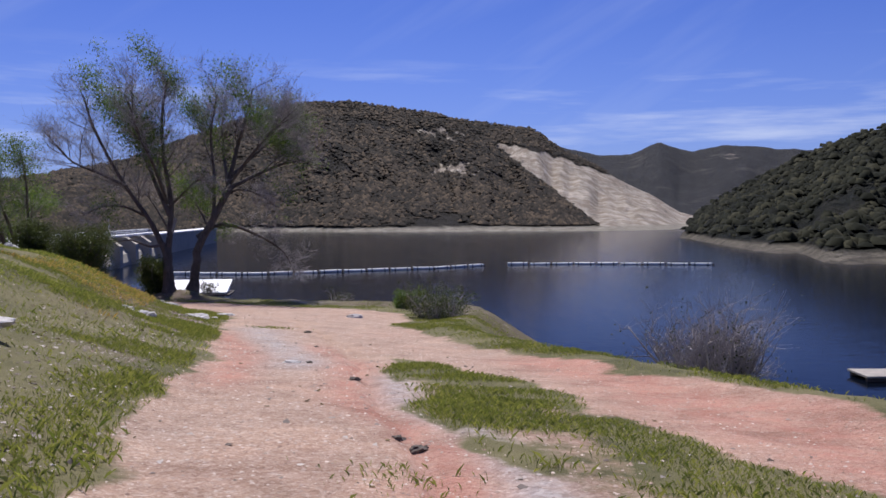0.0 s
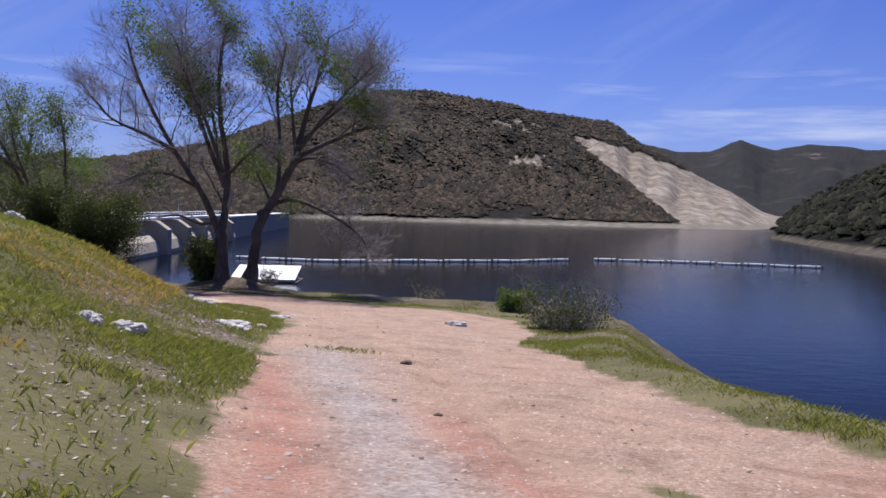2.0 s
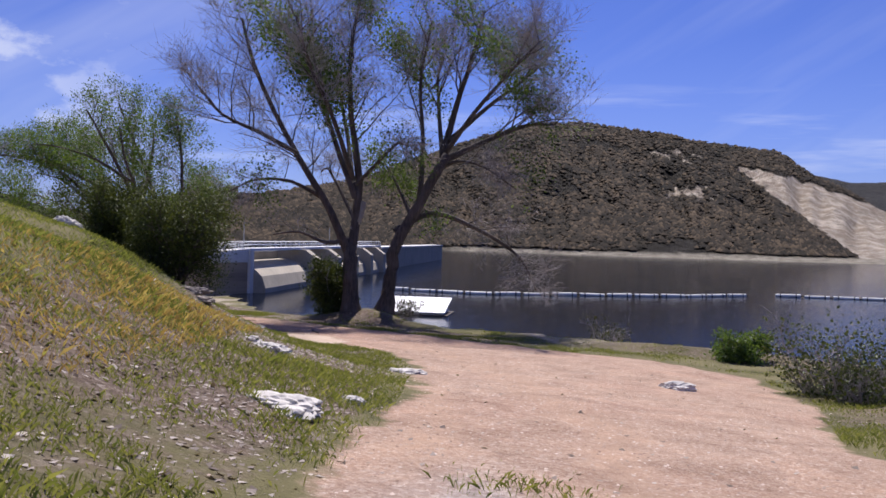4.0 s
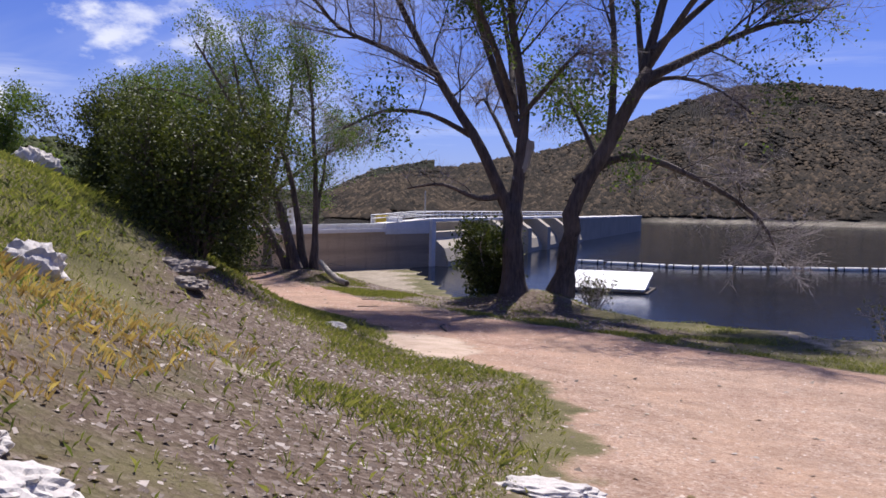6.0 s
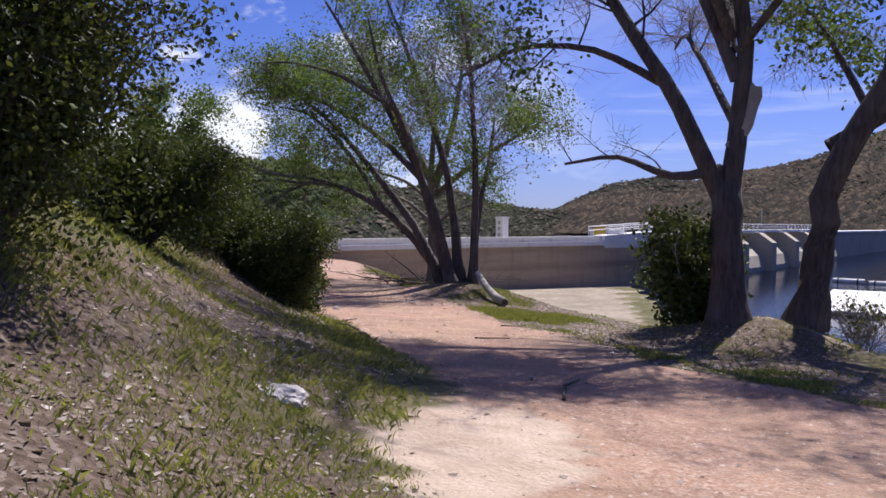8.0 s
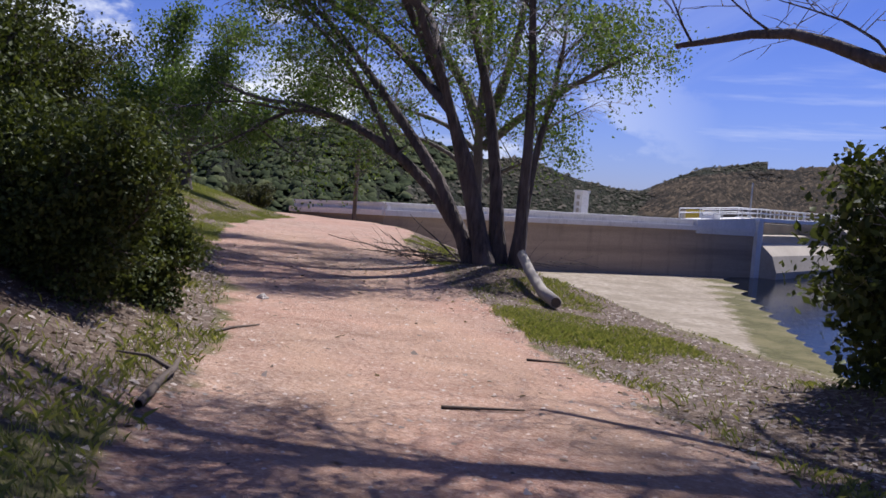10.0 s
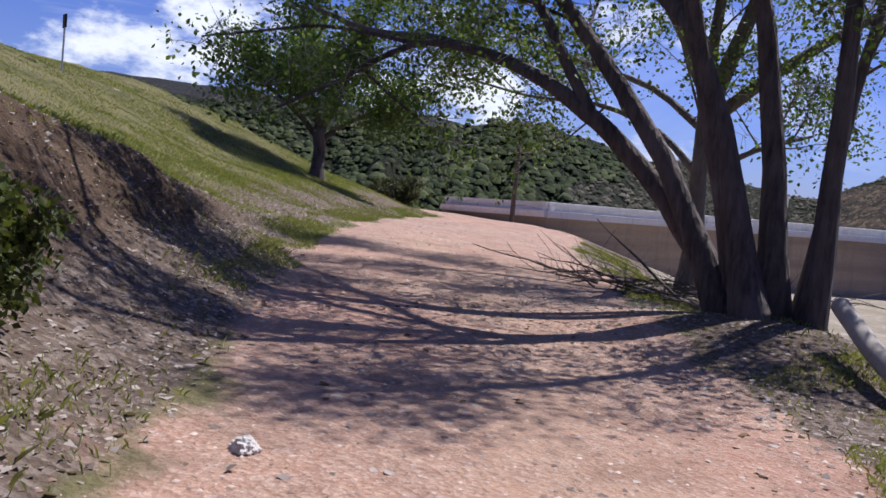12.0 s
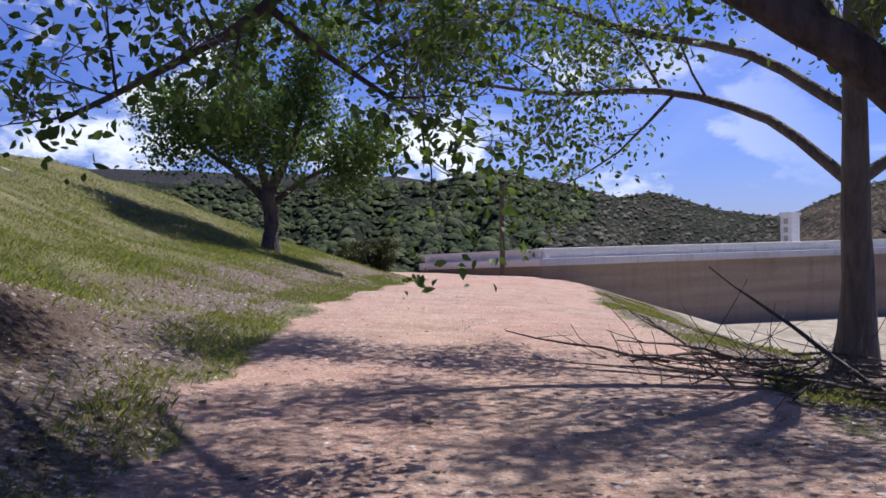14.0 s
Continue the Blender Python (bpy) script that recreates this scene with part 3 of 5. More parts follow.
def zones(x, y, z):
    """Weights of gravel, sand and leaf litter."""
    s, off, _ = along(x, y)
    right = -off
    er = np.interp(s, EDGE_S, EDGE_R)
    w = 0.4 * (vnoise(x, y, 1.3) - 0.5) + 0.32 * (vnoise(x, y, 0.5) - 0.5)
    el = left_edge(s)
    gravel = step_up(off + er + w, -0.3, 0.35) * step_up(el - off + w, -0.3, 0.35)
    gravel = gravel * (1 - wedge(s, off, w) * np.clip(0.35 + 0.95 * vnoise(x, y, 0.7), 0, 1))
    patch = sand_patch(x, y)
    gravel = gravel * (1 - step_up(patch + 0.3 * w, 0.25, 0.5))
    sand = step_up(s, 50, 56) * step_up(right, er + 2.2, er + 3.8) * step_up(z, WATER_Z - 1.0, WATER_Z - 0.2)
    sand = np.maximum(sand, step_up(patch + 0.3 * w, 0.12, 0.2))
    edge = left_edge(s)
    litter = step_up(off, edge + 0.1, edge + 0.6) * (1 - step_up(off, 2.8, 4.2)) * (0.32 + 0.48 * step_up(s, 34, 40)) * (0.45 + 1.0 * vnoise(x, y, 1.4))
    litter = np.maximum(litter, 0.95 * step_up(s, 55, 59) * (1 - step_up(s, 70, 76)) * step_up(off, 0.8, 1.05) * (1 - step_up(off, 2.6, 3.1)))
    lipz = np.interp(s, [40, 44, 48, 51, 54], [5.4, 8.0, 11.5, 10.0, 7.5])
    litter = np.maximum(litter, 0.5 * (s > 42) * (s < 53) * step_up(right, lipz - 3.0, lipz - 1.5))
    litter = np.maximum(litter, step_up(s, 50, 56) * step_up(right, er - 0.3, er + 0.4) * (1 - step_up(right, er + 2.0, er + 3.6)) * 0.9)
    inland = (x - SHORE_P[0]) * SHORE_N[0] + (y - SHORE_P[1]) * SHORE_N[1]
    sand = sand * (1 - 0.9 * step_up(inland, -0.5, 0.3) * (1 - step_up(inland, 1.6, 3.0)))
    litter = np.maximum(litter, 0.9 * np.exp(-(((x + 21.3) / 3.2) ** 2 + ((y - 45.6) / 3.0) ** 2)))
    litter = litter * (1 - step_up(patch, 0.15, 0.3))
    litter = np.maximum(litter, 0.9 * np.exp(-(((x + 12.6) / 2.2) ** 2 + ((y - 40.8) / 1.5) ** 2)))
    return np.clip(np.stack([gravel, sand, litter], -1), 0, 1)


def bands(x, y):
    """Streaks along the trail: grey old surfacing, red clay, smooth wheel tracks. Grey also weights the cut bank's
    painted shade.
    """
    s, off, _ = along(x, y)
    w = 0.5 * (vnoise(x, y, 2.2) - 0.5)
    bump_ = lambda c, r: np.exp(-((off + w - c) / r) ** 2)
    within = lambda a, b: step_up(s, a, a + 2) * (1 - step_up(s, b - 2, b))
    grey = bump_(-0.3, 0.4) * within(26, 38) + bump_(-1.5, 0.24) * within(14, 28)
    red = bump_(-1.0, 0.3) * within(15, 33) + bump_(0.45, 0.3) * within(24, 36) + 1.2 * bump_(-4.3, 0.9) * within(10, 31) + 0.55 * step_up(s, 47, 55) * vnoise(x, y, 1.7)
    dirt = bump_(-1.45, 0.3) * within(28, 62) + bump_(0.1, 0.28) * within(36, 62) + bump_(-1.0, 0.5) * within(58, 80)
    # along the cut bank's face: weight of the dark soil and painted shade
    grey = np.maximum(grey, step_up(s, 56, 60) * (1 - step_up(s, 71, 77)) * step_up(off, 1.75, 2.15) * (1 - step_up(off, 2.9, 3.3)))
    dirt = np.maximum(dirt, 1.2 * step_up(sand_patch(x, y), 0.12, 0.2))
    return np.clip(np.stack([grey, red, dirt], -1), 0, 1)


gx, gy = spread(-46, 9, 0.3, 900), spread(0, 60, 0.3, 1000)
gx = np.unique(np.r_[gx, np.arange(-4.4, 1.0, 0.09), np.arange(-28.95, -17, 0.14)])
gy = np.unique(np.r_[gy, np.arange(3.0, 20.0, 0.12), np.arange(35.05, 45, 0.14)])
GX, GY = np.meshgrid(gx, gy)
GZ = height(GX, GY)
ground_me = grid_mesh("ground", GX, GY, GZ)
ZONE = zones(GX, GY, GZ)
paint(ground_me, ZONE.reshape(-1, 3))
paint(ground_me, bands(GX, GY).reshape(-1, 3), "tint")
ground = tagged(part("ground", ground_me, M_GROUND), "dry lakeside slope with a pinkish gravel trail, grass and leaf litter", "ground", kind="structure")


def on_grid(field, x, y):
    """Values of a field on the ground's grid at points of the plan."""
    i, j = np.clip(np.searchsorted(gy, y) - 1, 0, len(gy) - 2), np.clip(np.searchsorted(gx, x) - 1, 0, len(gx) - 2)
    v, u = (y - gy[i]) / (gy[i + 1] - gy[i]), (x - gx[j]) / (gx[j + 1] - gx[j])
    if field.ndim == 3:
        u, v = u[:, None], v[:, None]
    return (field[i, j] * (1 - u) + field[i, j + 1] * u) * (1 - v) + (field[i + 1, j] * (1 - u) + field[i + 1, j + 1] * u) * v


def ground_z(x, y):
    return float(on_grid(GZ, np.array([x]), np.array([y]))[0])


# ---- lake ----
water_me = mesh_from("water", [(-14, -200, WATER_Z), (900, -200, WATER_Z), (900, 1300, WATER_Z), (-140, 1300, WATER_Z), (-140, 300, WATER_Z),
                               (SPILL_END[0] - 0.5, SPILL_END[1], WATER_Z), (DAM_A[0] - 0.5, DAM_A[1], WATER_Z), (DAM_B[0] + 2, DAM_B[1], WATER_Z), (-40, 40, WATER_Z)], [tuple(range(9))])
water = tagged(part("water", water_me, M_WATER), "dark blue rippled lake water", "water", kind="structure")


# ---- hills round the lake ----
def hill(name, label, azs, shore, ridge_r, ridge_el, material, n_az=180, n_r=46, cliff=None, band=1.0, band_end=90.0, rough=1.0, seed=0, behind=1.25, foot=2.2, gully=0.0):
    """A hillside seen from the trail: azimuth to the left in degrees, from the shore line up to the ridge and down behind it."""
    a = np.linspace(azs[0], azs[-1], n_az)
    rs, rr, er = np.interp(a, azs, shore), np.interp(a, azs, ridge_r), np.interp(a, azs, ridge_el)
    lift = np.interp(a, [-100, -45, -26, -17, 0, 15, 30, 45, 57, 75, 120], [-1.6, -1.5, -1.05, -0.6, 0.24, 0.9, 1.95, 2.6, 3.15, 3.6, 3.6])
    er = er + lift
    er = er + 0.16 * rough * (vnoise(a * 1.0, a * 0 + seed, 0.9) - 0.5) + 0.07 * rough * (vnoise(a, a * 0 + seed + 9, 0.22) - 0.5)
    u = np.r_[np.linspace(0, 1, n_r), 1.06, 1.2, behind + 0.2]
    A, U = np.meshgrid(a, u)
    RS, RR, ER = rs[None, :], rr[None, :], er[None, :]
    R = RS + (RR - RS) * U
    fold = vnoise(A + 0.5 * U + seed, U * 1.2, 1.5) - 0.5 + 0.4 * (vnoise(A - 0.4 * U + seed, U * 2.2 + 3, 0.6) - 0.5)
    R = R + gully * fold * np.sin(np.pi * np.clip(U, 0, 1))
    es = np.degrees(np.arctan2(WATER_Z - foot, RS))
    wig = 0.5 * (vnoise(A * 1.0 + seed, U * 3, 1.6) - 0.5) + 0.34 * (vnoise(A * 1.0 + seed, U * 6 + 5, 0.55) - 0.5)
    E = es + (ER - es) * np.clip(U, 0, 1) ** 0.85 + wig * np.sin(np.pi * np.clip(U, 0, 1)) * rough * (ER - es) * 0.22
    Z = R * np.tan(np.radians(E))
    back = U > 1
    Z = np.where(back, RR * np.tan(np.radians(ER)) * (1 - (U - 1) * 2.0) - (U - 1) * 30, Z)
    x, y = -R * np.sin(np.radians(A + 0.75)), R * np.cos(np.radians(A + 0.75))
    me = grid_mesh(name, x, y, Z)
    mask = cliff(A, E - lift[None, :], ER) if cliff else np.zeros_like(A)
    sh = (1 - step_up(Z, WATER_Z + 1.6 * band, WATER_Z + 2.6 * band)) * (band > 0) * (1 - step_up(A, band_end - 4, band_end))
    paint(me, np.stack([mask, sh, 0 * A], -1).reshape(-1, 3))
    ob = tagged(part(name, me, material), label, "hill", kind="structure")
    return ob, (x, y, Z, mask, sh)


def scatter_shrubs(name, label, field, material, count, size, seed, keep=0.0, floor=WATER_Z + 1.0, within=(-180, 180), low=False):
    """Rounded, uneven shrubs all over a hillside, as one object."""
    r = np.random.RandomState(seed)
    x, y, z, mask, sh = field
    ny, nx = x.shape
    ny -= 3
    i, j = r.randint(0, ny - 1, count), r.randint(0, nx - 1, count)
    u, v = r.rand(count), r.rand(count)
    pick = lambda f: (f[i, j] * (1 - u) + f[i + 1, j] * u) * (1 - v) + (f[i, j + 1] * (1 - u) + f[i + 1, j + 1] * u) * v
    px, py, pz, pm, ps = (pick(f) for f in (x, y, z, mask, sh))
    ok = (pm < 0.22 + 0.3 * r.rand(count) ** 2) & (ps < 0.25) & (pz > floor) & (vnoise(px, py, 38.0) + 0.5 * vnoise(px, py, 12.0) > keep + 0.3 * r.rand(count))
    turn_ = np.degrees(np.arctan2(-px, py)) + 3.0 * (vnoise(px, py, 60.0) - 0.5)
    ok &= (turn_ >= within[0]) & (turn_ < within[1])
    px, py, pz = px[ok], py[ok], pz[ok]
    n = len(px)
    bv = np.array([(1, 0, 0), (0.3, 0.95, 0), (-0.8, 0.6, 0), (-0.8, -0.6, 0), (0.3, -0.95, 0), (0.5, 0.3, 0.75), (-0.5, 0.2, 0.8), (0, -0.55, 0.72), (0, 0, -0.5)])
    bf = np.array([(0, 1, 5), (1, 2, 6), (1, 6, 5), (2, 3, 6), (3, 4, 7), (3, 7, 6), (4, 0, 7), (0, 5, 7), (5, 6, 7)])
    if low:
        bv = np.array([(1, 0, 0), (0.3, 0.95, 0.1), (-0.8, 0.6, 0), (-0.8, -0.6, 0.1), (0.3, -0.95, 0), (0.05, 0.1, 0.85)])
        bf = np.array([(0, 1, 5), (1, 2, 5), (2, 3, 5), (3, 4, 5), (4, 0, 5)])
    sz = size * (0.45 + 0.9 * r.rand(n) ** 1.5)
    jit = 1 + 0.6 * (r.rand(n, len(bv)) - 0.5)
    V = bv[None] * jit[:, :, None] * sz[:, None, None] * np.array([1.05, 1.05, 0.9])
    V = V + np.stack([px, py, pz + sz * 0.25], -1)[:, None, :]
    F = bf[None] + (np.arange(n) * len(bv))[:, None, None]
    return tagged(part(name, mesh_fast(name, V.reshape(-1, 3), F.reshape(-1, 3), True), material), label, "shrubs", kind="stuff")


def main_cliff(A, E, top):
    edge = -3.2 - (4.4 - E) / 4.5 * 6.2
    m = step_up(edge - A, -0.35, 0.5) * 0.8
    m = m * step_up(np.interp(A, [-13, -9.4, -6.2, -3.8], [2.2, 3.25, 4.25, 4.7]) + 0.25 * (vnoise(A, E, 0.35) - 0.5) - E, -0.12, 0.15)
    m = np.maximum(m, (0.1 + 0.85 * vnoise(A, E, 0.22)) * np.exp(-((A - 0.4) / 2.6) ** 2 - ((E - 5.1) / 0.55) ** 2))
    return np.maximum(m, (0.05 + 0.85 * vnoise(A, E, 0.22)) * np.exp(-((A + 0.5) / 2.9) ** 2 - ((E - 3.0) / 0.8) ** 2))


main_hill, main_field = hill("hillside_main", "steep brown chaparral hillside with a pale rock slide above the lake",
                             [-17, -14.5, -12, -9.5, -7.4, -5.2, -2.0, 1.2, 6.2, 9.5, 12.6, 20.6, 25.5, 29.3, 33.0],
                             [430, 430, 430, 430, 430, 430, 430, 430, 440, 460, 470, 400, 330, 290, 270],
                             [720, 740, 760, 780, 790, 800, 800, 800, 800, 780, 760, 700, 640, 600, 560],
                             [0.2, 0.9, 2.2, 3.4, 4.4, 5.75, 5.95, 6.4, 6.95, 6.6, 5.5, 2.1, 0.9, 0.2, -1.0], M_HILL, n_az=260, n_r=60, cliff=main_cliff, band_end=16, gully=60)
far_hill, far_field = hill("hillside_far", "distant hazy brown ridge beyond the end of the lake", [-34, -28, -21.7, -16.9, -15.2, -13.2, -11.5, -9.5, -7, -2], [800] * 10, [1700] * 10,
                           [5.0, 4.9, 4.75, 4.9, 4.5, 5.0, 4.3, 4.05, 4.6, 3.5], M_FAR, n_az=160, n_r=30, band=0, cliff=lambda A, E, top: 0.5 * np.exp(-((A + 17.4) / 1.0) ** 2 - ((E - 4.3) / 0.35) ** 2))
head_hill, head_field = hill("hillside_headland", "dark green brush headland at the lake's edge, its shaded side darkened by colour", [-14.3, -15.6, -17, -19, -22, -24, -26, -32, -45, -70, -100][::-1],
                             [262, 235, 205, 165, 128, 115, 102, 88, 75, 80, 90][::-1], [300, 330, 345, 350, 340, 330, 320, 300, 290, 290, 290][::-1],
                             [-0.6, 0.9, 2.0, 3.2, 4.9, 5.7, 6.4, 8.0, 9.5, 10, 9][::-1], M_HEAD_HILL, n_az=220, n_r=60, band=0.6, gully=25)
dam_hill, dam_field = hill("hillside_beyond_dam", "green scrub hills beyond the dam", [27, 30.5, 34, 37, 41, 43, 46, 49, 51, 54, 57.7, 60, 66, 77, 90, 120], [330, 310, 280, 240, 200, 180, 165, 155, 150, 150, 150, 150, 150, 150, 150, 150],
                           [640, 620, 620, 600, 560, 520, 480, 440, 440, 460, 480, 500, 500, 500, 500, 500],
                           [1.2, 0.4, -1.35, -1.15, -0.1, -0.45, 0.25, 0.75, 0.5, -0.1, -0.1, -0.1, -0.3, -0.3, 2, 4], M_GREEN_HILL, n_az=240, n_r=40, band=0, foot=24.0, gully=70)
dam_far, dam_far_field = hill("hillside_blue_ridge", "far blue-green ridge behind the scrub hills", [46, 50, 54, 57.7, 60, 66, 70, 77, 84, 100], [700] * 10, [1500] * 10,
                              [-1.0, -0.3, 0.15, 0.55, 0.62, 0.5, 0.6, 0.6, 0.3, 0.3], M_FAR, n_az=90, n_r=16, band=0)
scatter_shrubs("chaparral", "dense dark chaparral shrubs covering the steep hillside", main_field, M_CHAP, 100000, 1.6, 3, keep=0.30, low=True)
scatter_shrubs("headland_brush", "dark green brush covering the headland, coloured darker for its shaded side", head_field, M_HEAD, 32000, 1.4, 4, keep=0.22, floor=WATER_Z + 1.6)
scatter_shrubs("dam_hill_brush", "green scrub and oaks on the hills beyond the dam", dam_field, M_CHAP_GREEN, 26000, 2.0, 5, keep=0.24, floor=-30, within=(46.0, 180))
scatter_shrubs("dam_hill_scrub", "grey-brown low scrub on the hill beyond the dam", dam_field, M_CHAP_GREY, 36000, 1.3, 6, keep=0.24, floor=-30, within=(-180, 46.0), low=True)


# ---- the dam ----
def box_bm(bm, x0, x1, y0, y1, z0, z1, m=Matrix()):
    v = [bm.verts.new(m @ Vector(c)) for c in ((x0, y0, z0), (x1, y0, z0), (x1, y1, z0), (x0, y1, z0), (x0, y0, z1), (x1, y0, z1), (x1, y1, z1), (x0, y1, z1))]
    for f in ((3, 2, 1, 0), (4, 5, 6, 7), (0, 1, 5, 4), (1, 2, 6, 5), (2, 3, 7, 6), (3, 0, 4, 7)):
        bm.faces.new([v[i] for i in f])


def slab(p, q, z0p, z1p, z0q, z1q, t0, t1, bm):
    """A straight wall from p to q in plan, between offsets t0 and t1 to its left, with its own foot and top at each end."""
    d = Vector((q[0] - p[0], q[1] - p[1], 0)).normalized()
    nrm = Vector((-d.y, d.x, 0))
    c = []
    for (pt, a, b) in ((p, z0p, z1p), (q, z0q, z1q)):
        for t in (t0, t1):
            o = Vector((pt[0], pt[1], 0)) + nrm * t
            c += [bm.verts.new((o.x, o.y, a)), bm.verts.new((o.x, o.y, b))]
    for f in ((0, 4, 5, 1), (2, 3, 7, 6), (1, 5, 7, 3), (0, 2, 6, 4), (0, 1, 3, 2), (4, 6, 7, 5)):
        bm.faces.new([c[i] for i in f])


def rod(bm, a, b, r, n=6):
    a, b = Vector(a), Vector(b)
    m = Matrix.Translation((a + b) / 2) @ (b - a).to_track_quat("Z", "Y").to_matrix().to_4x4()
    bmesh.ops.create_cone(bm, cap_ends=True, segments=n, radius1=r, radius2=r, depth=(b - a).length, matrix=m)


CREST_A, CREST_B, CREST_C = -1.0, -1.2, -1.5
dam = thing("dam_wall", "long weathered concrete dam wall with a pale crest", "dam", (0, 0, 0), kind="structure")
for p, q, zp, zq in ((DAM_A, DAM_B, CREST_A, CREST_B), (DAM_B, DAM_C, CREST_B, CREST_C)):
    for name, lo, hi, t0, t1, material, label in (("wall", -11.0, -0.74, -1.4, 0.0, M_DAM, ""), ("ledge", -0.74, -0.42, -1.6, 0.16, M_LEDGE, "pale streaked concrete ledge"),
                                                  ("parapet", -0.42, -0.14, -0.55, -0.25, M_LEDGE, ""), ("coping", -0.14, 0.0, -0.62, -0.14, M_CONCRETE_PALE, "pale concrete coping")):
        bm = bmesh.new()
        slab(p, q, zp + lo, zp + hi, zq + lo, zq + hi, t0, t1, bm)
        part(name, bm, material, dam, label)
bm = bmesh.new()
box_bm(bm, DAM_A[0] - 0.9, DAM_A[0] + 0.25, DAM_A[1] - 0.28, DAM_A[1] + 0.5, -11, -0.68)
part("buttress", bm, M_CONCRETE_PALE, dam)

spill = thing("spillway", "grey concrete spillway with gates, piers and a white footbridge", "spillway", (0, 0, 0), kind="structure")
sd = Vector((SPILL_END[0] - DAM_A[0], SPILL_END[1] - DAM_A[1], 0))
sl = sd.length
sd.normalize()
sn = Vector((-sd.y, sd.x, 0))  # away from the lake


def at_spill(k, t, z):
    return Vector((DAM_A[0], DAM_A[1], 0)) + sd * k + sn * t + Vector((0, 0, z))


def spill_slab(k0, k1, t0, t1, z0, z1, bm):
    a, b = at_spill(k0, 0, 0), at_spill(k1, 0, 0)
    slab(a[:2], b[:2], z0, z1, z0, z1, t0, t1, bm)


def spill_prism(k0, k1, outline, bm):
    """A block along the spillway with the given outline of (away from the lake, height)."""
    a = [bm.verts.new(at_spill(k0, t, z)) for t, z in outline]
    b = [bm.verts.new(at_spill(k1, t, z)) for t, z in outline]
    n = len(outline)
    bm.faces.new(a)
    bm.faces.new(b[::-1])
    for i in range(n):
        bm.faces.new((a[(i + 1) % n], a[i], b[i], b[(i + 1) % n]))


PIERS = [19.3 + 11.4 * i for i in range(5)]
for k in PIERS:
    bm = bmesh.new()
    spill_prism(k - 1.0, k + 1.0, [(-2.3, -10), (-2.3, -2.0), (-0.8, -0.92), (3.4, -0.92), (3.4, -10)], bm)
    bmesh.ops.recalc_face_normals(bm, faces=bm.faces)
    part("pier", bm, M_CONCRETE, spill)
for k0, k1 in zip([0.4] + [k + 1.0 for k in PIERS], [k - 1.0 for k in PIERS] + [72.0]):
    bm = bmesh.new()
    spill_prism(k0, k1, [(-1.6, -10), (-1.6, -4.6), (-1.2, -3.4), (-0.2, -2.5), (1.0, -2.1), (2.2, -2.0), (2.2, -10)], bm)
    bmesh.ops.recalc_face_normals(bm, faces=bm.faces)
    part("gate", bm, M_CONCRETE, spill, "curved grey spillway gate")
    bm = bmesh.new()
    spill_slab(k0, k1, 2.6, 3.0, -10, -1.1, bm)
    part("back_wall", bm, M_CONCRETE, spill)
bm = bmesh.new()
spill_slab(72.0, sl, -0.4, 3.4, -10, -1.2, bm)
part("abutment", bm, M_CONCRETE, spill)
bm = bmesh.new()
spill_slab(72.0, sl, -0.6, 3.5, -1.2, -0.9, bm)
part("abutment_coping", bm, M_CONCRETE_PALE, spill)
bm = bmesh.new()
spill_slab(-0.4, 72.0, -0.3, 1.6, -0.9, -0.62, bm)
part("bridge_deck", bm, M_WHITE, spill, "white footbridge deck")


def rail_at(k, t, up):
    """A point of the railing, which climbs from the dam's crest up to the bridge."""
    low = max(0.0, -k)
    return at_spill(k, t + 0.34 * low, up - 0.62 - 0.06 * low)


for t in (-0.2, 1.5):
    bm = bmesh.new()
    for up in (0.35, 0.66):
        for k0, k1 in ((-6, 0), (0, 72)):
            rod(bm, rail_at(k0, t, up), rail_at(k1, t, up), 0.04)
    for k in np.arange(-6, 72.1, 2.0):
        rod(bm, rail_at(k, t, -0.05), rail_at(k, t, 0.68), 0.032)
    part("railing", bm, M_WHITE, spill, "white pipe railing")
bm = bmesh.new()
a, b = rail_at(-6, 0.65, -0.15), rail_at(0, 0.65, -0.15)
slab(a[:2], b[:2], -2.0, a.z + 0.12, -2.0, b.z + 0.12, -0.7, 0.7, bm)
part("ramp", bm, M_CONCRETE_PALE, spill, "pale concrete ramp up to the bridge")

tower = thing("gauge_tower", "narrow white concrete tower behind the dam crest", "tower", (-50.6, 82.0, -9.3))
bm = bmesh.new()
box_bm(bm, -0.34, 0.34, -0.34, 0.34, 0, 9.55)
box_bm(bm, -0.4, 0.4, -0.4, 0.4, 9.55, 9.7)
part("shaft", bm, M_CONCRETE_PALE, tower)
for z in (8.2, 8.65, 9.1):
    bm = bmesh.new()
    box_bm(bm, -0.12, 0.12, -0.37, -0.33, z, z + 0.28)
    part("slot", bm, M_CONCRETE, tower)

bridge_pole = thing("light_pole", "thin grey steel light pole on the dam", "pole", at_spill(0.2, 0.7, -0.62))
bm = bmesh.new()
rod(bm, (0, 0, 0), (0, 0, 2.6), 0.05, 8)
rod(bm, (0, 0, 0), (0, 0, 0.12), 0.14, 8)
part("shaft", bm, M_STEEL, bridge_pole)
copy_thing(bridge_pole, pose(*at_spill(38.0, 1.0, -0.62)))

